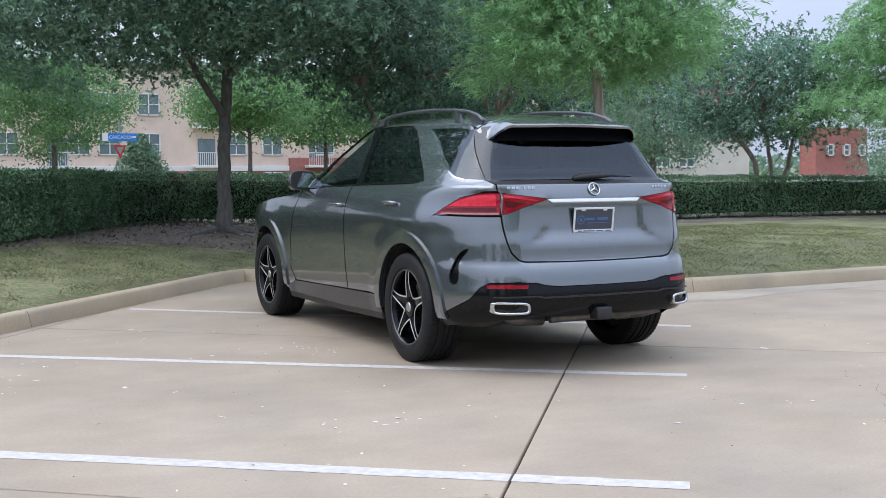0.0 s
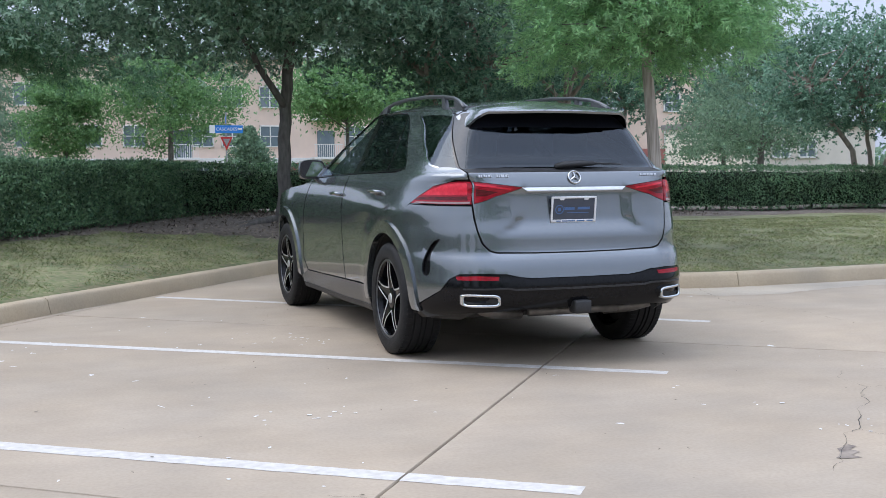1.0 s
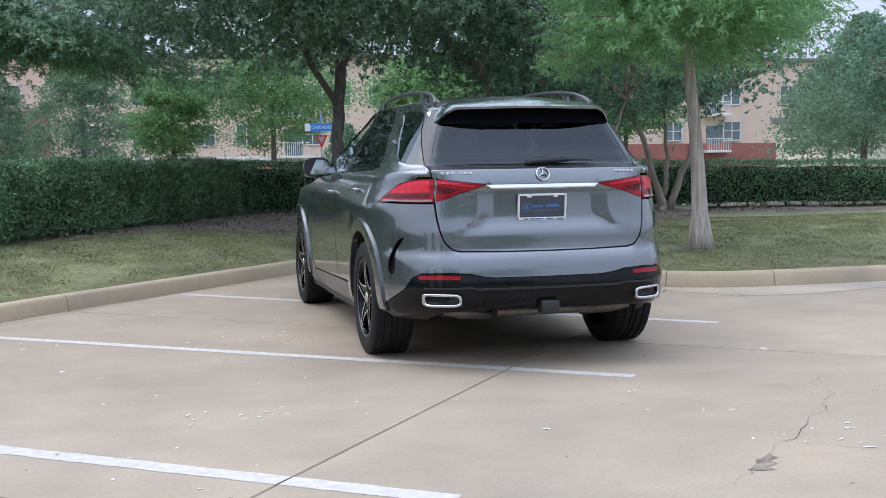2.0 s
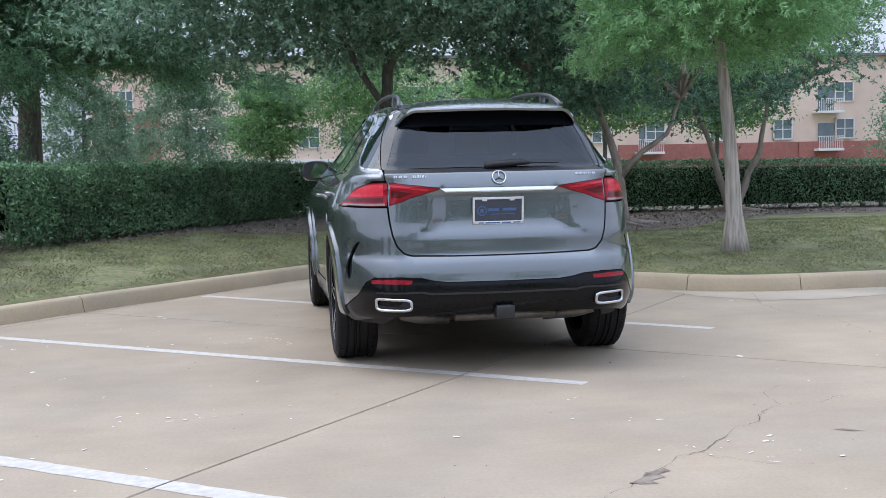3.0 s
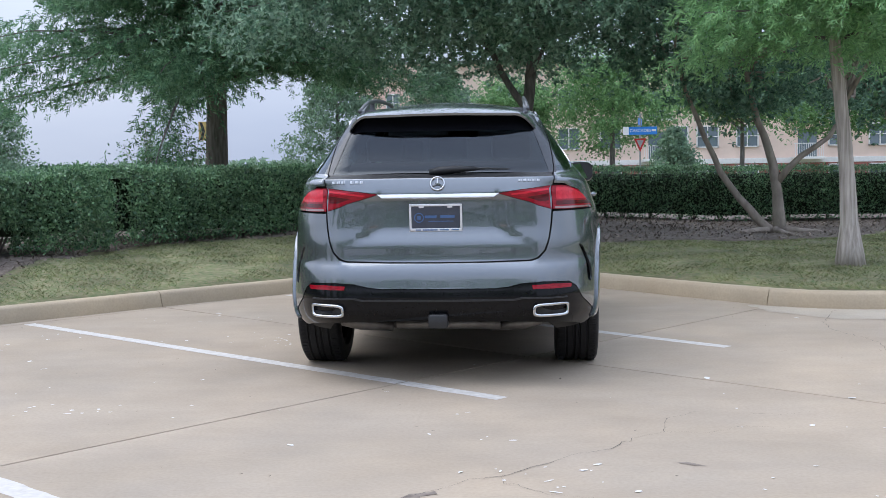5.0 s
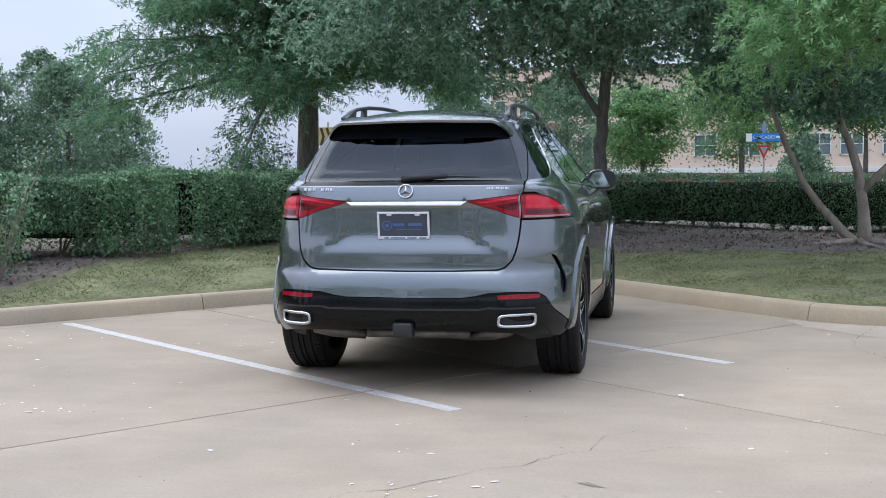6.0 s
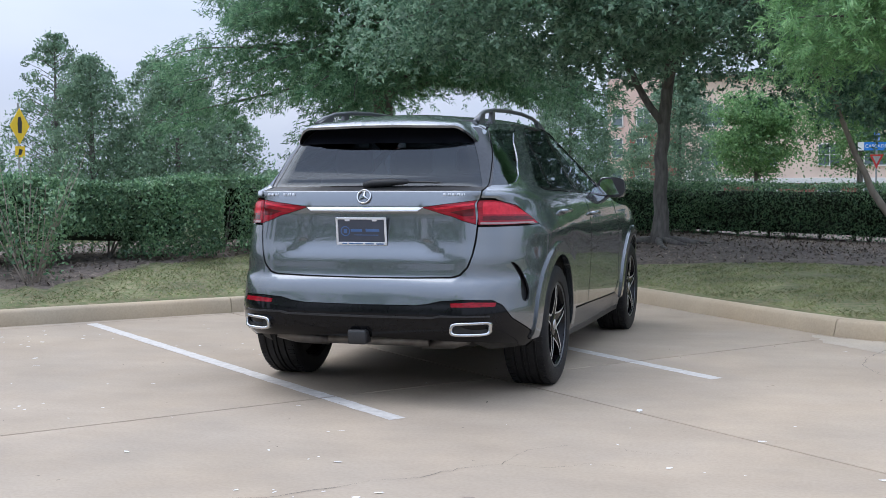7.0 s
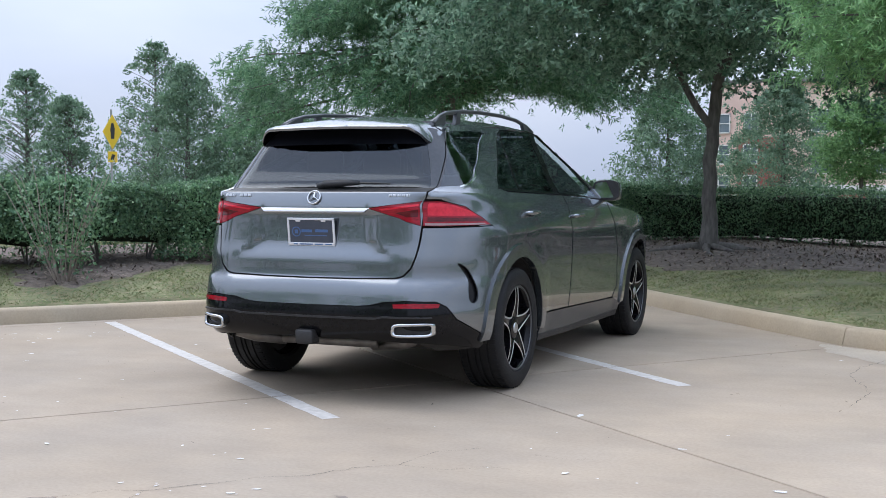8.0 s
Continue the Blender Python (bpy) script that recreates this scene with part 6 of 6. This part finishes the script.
def screen(x, v, off=0.0):
    x, v = np.asarray(x, float), np.asarray(v, float)
    y = 2.42 - 0.98 * v - 0.22 * x * x * (1 - 0.3 * v)
    z = 1.13 + 0.575 * v - 0.06 * v * v - 0.05 * x * x * v
    return np.stack([x, y + 0.5 * off, z + 0.86 * off], -1)


def nose(x, z, off=0.0):
    x, z = np.asarray(x, float), np.asarray(z, float)
    y = 3.86 - 0.10 * ((z - 0.55) / 0.4) ** 2 - 0.30 * np.abs(x / 0.84) ** 3.2
    return np.stack([x, y + off, z], -1)


sheet("bonnet", mx([(0.0, 2.36), (0.5, 2.30), (0.86, 2.14), (0.90, 2.4), (0.885, 2.8), (0.85, 3.3), (0.74, 3.62), (0.4, 3.74), (0.0, 3.76)]), bonnet, PAINT, car, res=0.06, gap=0.003)
sheet("windscreen", mx([(0.0, 0.0), (0.4, 0.0), (0.80, 0.02), (0.56, 1.0), (0.0, 1.0)]), screen, CLEAR, car, res=0.08, depth=0.004)
fascia = sheet("front_bumper", mx([(0.0, 0.24), (0.75, 0.26), (0.83, 0.45), (0.82, 0.88), (0.60, 0.93), (0.0, 0.95)]), nose, PAINT, car, [mx([(0.0, 0.56), (0.40, 0.56), (0.45, 0.86), (0.0, 0.88)])], res=0.05)
sheet("grille", mx([(0.0, 0.56), (0.40, 0.56), (0.45, 0.86), (0.0, 0.88)]), nose, GLOSSBLACK, fascia, res=0.06, off=-0.02)
both(lambda g: sheet("headlamp", one(g, [(0.50, 0.76), (0.80, 0.80), (0.80, 0.88), (0.52, 0.87)]), nose, CLEARLENS, fascia, off=0.006, res=0.04))

# cabin and underbody
cabin = new("cabin")
cabin.parent = car
part("cabin_floor", box(bmesh.new(), (0, 1.15, 0.42), (1.6, 3.3, 0.06)), INTERIOR, cabin)
part("load_floor", box(bmesh.new(), (0, -0.28, 0.78), (1.1, 0.75, 0.04)), INTERIOR, cabin)
part("dashboard", box(bmesh.new(), (0, 2.05, 0.98), (1.5, 0.5, 0.30), bevel=0.08), INTERIOR, cabin, smooth=True)
part("headliner", box(bmesh.new(), (0, 0.55, 1.655), (1.05, 1.7, 0.02)), LINER, cabin)


def seat(x, y, w, bench=False):
    s = new("rear_bench" if bench else "front_seat")
    s.parent = cabin
    s.location = (x, y, 0)
    part("cushion", box(bmesh.new(), (0, 0.22, 0.72), (w, 0.52, 0.16), bevel=0.05), INTERIOR, s, smooth=True)
    part("backrest", box(bmesh.new(), (0, -0.10, 1.02), (w, 0.14, 0.62), pose(0, -0.12, 0.0, -0, 0, 0), bevel=0.05), INTERIOR, s, smooth=True)
    for hx in ((-0.42, 0.0, 0.42) if bench else (0.0,)):
        part("headrest", box(bmesh.new(), (hx, -0.26, 1.42), (0.26, 0.10, 0.17), bevel=0.04), INTERIOR, s, smooth=True)


seat(-0.38, 1.20, 0.52)
seat(0.38, 1.20, 0.52)
seat(0.0, 0.28, 1.35, True)
bm = bmesh.new()
for k in range(28):
    a, b = 2 * math.pi * k / 28, 2 * math.pi * (k + 1) / 28
    tube(bm, [(-0.38 + 0.18 * math.cos(a), 1.72 + 0.06 * math.sin(a), 1.08 + 0.17 * math.sin(a)), (-0.38 + 0.18 * math.cos(b), 1.72 + 0.06 * math.sin(b), 1.08 + 0.17 * math.sin(b))], [0.014, 0.014], 6, False)
part("steering_wheel", bm, INTERIOR, cabin)
part("rear_view_mirror", box(bmesh.new(), (0, 1.62, 1.56), (0.24, 0.03, 0.06), bevel=0.012), INTERIOR, cabin)
part("underbody", box(bmesh.new(), (0, 1.45, 0.335), (1.15, 3.9, 0.11), bevel=0.03), DARK, car)
part("rear_axle", cyl(bmesh.new(), (-0.8, 0, 0.36), (0.8, 0, 0.36), 0.05), DARK, car)


# wheels
def wheel(x, y, sign):
    w = new("wheel")
    w.parent = car
    w.matrix_local = pose(x, y, HUB, 0, 0, 0 if sign > 0 else 180)
    n = 72
    prof = [(-0.11, 0.262), (-0.134, 0.275), (-0.140, 0.315), (-0.135, 0.350), (-0.124, 0.368), (-0.108, 0.3755), (-0.074, 0.3775), (-0.070, 0.369), (-0.062, 0.369), (-0.058, 0.378), (-0.024, 0.378), (-0.020, 0.369), (-0.011, 0.369), (-0.007, 0.378),
            (0.007, 0.378), (0.011, 0.369), (0.020, 0.369), (0.024, 0.378), (0.058, 0.378), (0.062, 0.369), (0.070, 0.369), (0.074, 0.3775), (0.108, 0.3755), (0.124, 0.368), (0.135, 0.350), (0.140, 0.315), (0.134, 0.275), (0.11, 0.262)]

    def spin(name, profile, material, label="", seg=n, parent=None, close=True):
        bm = bmesh.new()
        rows = []
        for k in range(seg):
            a = 2 * math.pi * k / seg
            rows.append([bm.verts.new((px, r * math.cos(a), r * math.sin(a))) for px, r in profile])
        for k in range(seg):
            a, b = rows[k], rows[(k + 1) % seg]
            for i in range(len(profile) - 1):
                bm.faces.new((a[i], a[i + 1], b[i + 1], b[i]))
        ob = part(name, bm, material, parent or w, label, True)
        ob.data.set_sharp_from_angle(angle=radians(40))
        return ob

    tyre = spin("tyre", prof, RUBBER, "black rubber tyre")
    bm = bmesh.new()
    for k in range(n):
        a = 2 * math.pi * k / n
        for px in (-0.100, 0.100):
            box(bm, (px, 0, 0.3745), (0.034, 0.006, 0.010), Matrix.Rotation(a, 4, "X"))
    tagged(part("tread_pattern", bm, RUBBER, tyre), kind="stuff")
    rim = spin("rim", [(-0.11, 0.262), (-0.10, 0.245), (0.02, 0.232), (0.085, 0.245), (0.116, 0.252), (0.124, 0.262), (0.118, 0.270), (0.11, 0.262)], GLOSSBLACK, "gloss black alloy rim")
    spin("rim_edge", [(0.1225, 0.2525), (0.1275, 0.2550), (0.1275, 0.2635), (0.1225, 0.268)], RAILGREY, "dark rim edge", parent=rim)
    spin("brake_disc", [(0.0, 0.06), (0.0, 0.175), (-0.03, 0.178), (-0.03, 0.06)], STEEL, "steel brake disc", 40)
    spin("barrel_back", [(-0.05, 0.01), (-0.05, 0.24)], DARK, "", 30)
    spin("hub", [(0.07, 0.075), (0.105, 0.068), (0.110, 0.050), (0.110, 0.001)], GLOSSBLACK, "gloss black hub", 32)
    spin("hub_cap", [(0.110, 0.034), (0.116, 0.030), (0.118, 0.001)], SATIN, "round silver hub cap", 24)
    reach = lambda q: 0.0185 + 0.034 * (1 - q) ** 2.4
    lift = lambda q: 0.100 + 0.014 * math.sin(math.pi * q * 0.8) + 0.008 * q
    for k in range(5):
        a = math.pi / 2 + 2 * math.pi * k / 5
        at = lambda p, r, t: (p, r * math.cos(a) - t * math.sin(a), r * math.sin(a) + t * math.cos(a))
        bm = bmesh.new()
        st = []
        for q in np.linspace(0, 1, 9):
            r, h, px = 0.058 + 0.197 * q, reach(q) + 0.007, lift(q)
            st.append([bm.verts.new(at(p, r, t)) for p, t in ((px - 0.006, -h * 0.35), (px, -h), (px - 0.05, -h * 0.8), (px - 0.05, h * 0.8), (px, h), (px - 0.006, h * 0.35))])
        for A, B in zip(st, st[1:]):
            for i in range(6):
                bm.faces.new((A[i], A[(i + 1) % 6], B[(i + 1) % 6], B[i]))
        bm.faces.new(st[0])
        bm.faces.new(st[-1])
        sp = part("spoke", bm, GLOSSBLACK, w)
        for g in (-1, 1):
            bm = bmesh.new()
            st = []
            for q in np.linspace(0.03, 1, 12):
                r, h = 0.058 + 0.197 * q, reach(q)
                st.append([bm.verts.new(at(lift(q) + e, r, g * t)) for e, t in ((0.0018, h + 0.0068), (0.003, h + 0.001), (0.001, h - 0.0045))])
            for A, B in zip(st, st[1:]):
                for i in range(2):
                    bm.faces.new((A[i], A[i + 1], B[i + 1], B[i]))
            part("machined_face", bm, ALLOY, sp, "bright machined spoke face")
    return w


for y in (0.0, 2.995):
    for g in (1, -1):
        wheel(g * 0.835, y, g)

# ---- small things on the lot ----
FLAKE = mat("paint_flake", (0.72, 0.71, 0.70), (0.60, 0.59, 0.58), scale=30, rough=0.8)
DEBRIS = leaf_mat("dry_debris", (0.05, 0.04, 0.03), (0.16, 0.12, 0.085), 0.0, 0.9)


def scatter():
    rng = np.random.default_rng(77)
    spots = [(-1.38, 0.95, 0.16, 11), (-1.35, 0.74, 0.08, 4), (-1.95, 1.0, 0.25, 5), (-1.92, -1.66, 0.15, 12), (-2.6, 1.6, 0.5, 5), (-3.3, 0.9, 0.4, 8), (-2.0, -0.9, 0.4, 4), (0.54, -3.02, 0.10, 7), (0.60, -3.18, 0.06, 4),
             (0.38, -2.33, 0.10, 4), (0.18, -1.80, 0.03, 2), (0.93, -3.19, 0.12, 3), (1.49, -3.07, 0.05, 2), (-2.6, 2.3, 0.5, 6), (-3.6, 0.6, 0.35, 16), (1.9, -1.6, 0.5, 4), (0, -1.8, 2.0, 22), (2.2, -2.6, 0.7, 8), (-4.1, 0.4, 0.5, 12), (-2.6, -2.9, 0.5, 8)]
    v, f = [], []
    for cx, cy, r, n in spots:
        for _ in range(n):
            x, y = cx + rng.normal(0, r), cy + rng.normal(0, r)
            if kerb_dist([(x, y)])[0] > -0.1:
                continue
            a, L, w = rng.uniform(0, 6.28), 0.005 + min(0.036, rng.exponential(0.009)), 0.004 + min(0.018, rng.exponential(0.005))
            k = len(v)
            m = 7
            for q in range(m):
                t = 2 * math.pi * q / m
                px, py = math.cos(t) * L * rng.uniform(0.6, 1.2), math.sin(t) * w * rng.uniform(0.6, 1.2)
                v.append((x + px * math.cos(a) - py * math.sin(a), y + px * math.sin(a) + py * math.cos(a), 0.0035))
            f.append(tuple(range(k, k + m)))
    tagged(mesh_ob("paint_flakes", v, f, FLAKE), "chips of white road paint lying on the concrete", "paint chips", kind="stuff")
    n = 130
    q = rng.uniform((-4.5, -4), (3.5, 3), (n, 2))
    q = np.vstack([q, offset_line(resample(KERBLINE[3:15], 0.05), -0.06)[::2] + rng.normal(0, 0.035, (len(resample(KERBLINE[3:15], 0.05)[::2]), 2))])
    q = q[kerb_dist(q) < -0.02]
    n = len(q)
    a = np.c_[rng.normal(size=(n, 2)), rng.normal(0, 0.1, n)]
    a *= (rng.uniform(0.004, 0.014, n) / np.linalg.norm(a, axis=1))[:, None]
    s = np.cross(a, (0, 0, 1)) * rng.uniform(0.2, 0.6, n)[:, None]
    tagged(blades("dry_debris", np.c_[q, np.full(n, 0.006)], a, s, DEBRIS), "small dry leaves and twigs on the concrete", "debris", kind="stuff")


scatter()


def crack(points, w, seed, label="hairline crack in the concrete"):
    """A jagged dark crack along points, its width uneven."""
    rng = np.random.default_rng(seed)
    p = resample(points, 0.05)
    p[1:-1] += rng.normal(0, 0.009, (len(p) - 2, 2))
    t = np.gradient(p, axis=0)
    t /= np.linalg.norm(t, axis=1)[:, None] + 1e-9
    n = np.stack([-t[:, 1], t[:, 0]], 1)
    k = len(p)
    wd = 0.62 * w * (0.1 + 1.2 * rng.random(k)) * np.sin(np.linspace(0.15, math.pi - 0.15, k)) ** 0.4
    v = [(*q, 0.0025) for q in p + n * wd[:, None]] + [(*q, 0.0025) for q in p - n * wd[:, None]]
    ob = mesh_ob("crack", v, [(i, i + 1, k + i + 1, k + i) for i in range(k - 1)], JOINT, lot)


crack([(1.40, -1.72), (1.23, -1.89), (1.19, -2.19), (1.02, -2.33), (0.91, -2.54), (0.75, -2.63), (0.57, -2.86), (0.43, -3.03), (0.31, -3.07), (0.18, -3.23), (0.05, -3.36), (-0.2, -3.62)], 0.0026, 1)
crack([(0.43, -3.03), (0.45, -3.12), (0.62, -3.28), (0.80, -3.33)], 0.0016, 2)
crack([(1.19, -2.19), (1.42, -2.20), (1.62, -2.05), (1.80, -2.10)], 0.0013, 4)
crack([(1.62, -1.72), (1.80, -1.80), (1.98, -1.72)], 0.0012, 6)
crack([(3.20, 2.66), (3.02, 2.2), (2.89, 1.78), (2.83, 1.39), (2.95, 0.97), (3.00, 0.66), (2.93, 0.12)], 0.0034, 3)
crack([(-2.25, -3.15), (-1.9, -3.4), (-1.75, -3.75)], 0.003, 5)


def patch(points, seed, material, label, z=0.0022):
    rng = np.random.default_rng(seed)
    p = closed(points, 0.06)
    p = p + rng.normal(0, 0.02 if len(p) > 60 else 0.005, p.shape)
    v, f = fill([tuple(q) for q in p], [(i, (i + 1) % len(p)) for i in range(len(p))])
    cen = np.array([v[list(t)].mean(0) for t in f])
    mesh_ob("stain", [(*q, z) for q in v], [t for t, k in zip(f, inside(p, cen)) if k], material, lot)


LIME = concrete_mat("lime_washed_concrete", (0.445, 0.395, 0.325), (0.375, 0.325, 0.26))
STAIN = mat("oily_stain", (0.11, 0.085, 0.07), (0.30, 0.25, 0.20), scale=14, rough=0.8)
patch([(2.45, 3.05), (2.75, 2.82), (3.3, 2.60), (4.5, 2.58), (6.5, 2.6), (6.4, 2.2), (4.6, 2.15), (3.6, 1.9), (3.0, 2.0), (2.6, 2.5)], 1, LIME, "pale lime wash")
patch([(-0.04, -3.43), (0.03, -3.37), (0.08, -3.30), (0.17, -3.25), (0.19, -3.29), (0.12, -3.33), (0.13, -3.38), (0.06, -3.41), (0.07, -3.47), (0.00, -3.46)], 2, STAIN, "dark stain")
patch([(1.17, -2.765), (1.22, -2.760), (1.30, -2.825), (1.31, -2.85), (1.25, -2.83)], 3, STAIN, "dark stain")
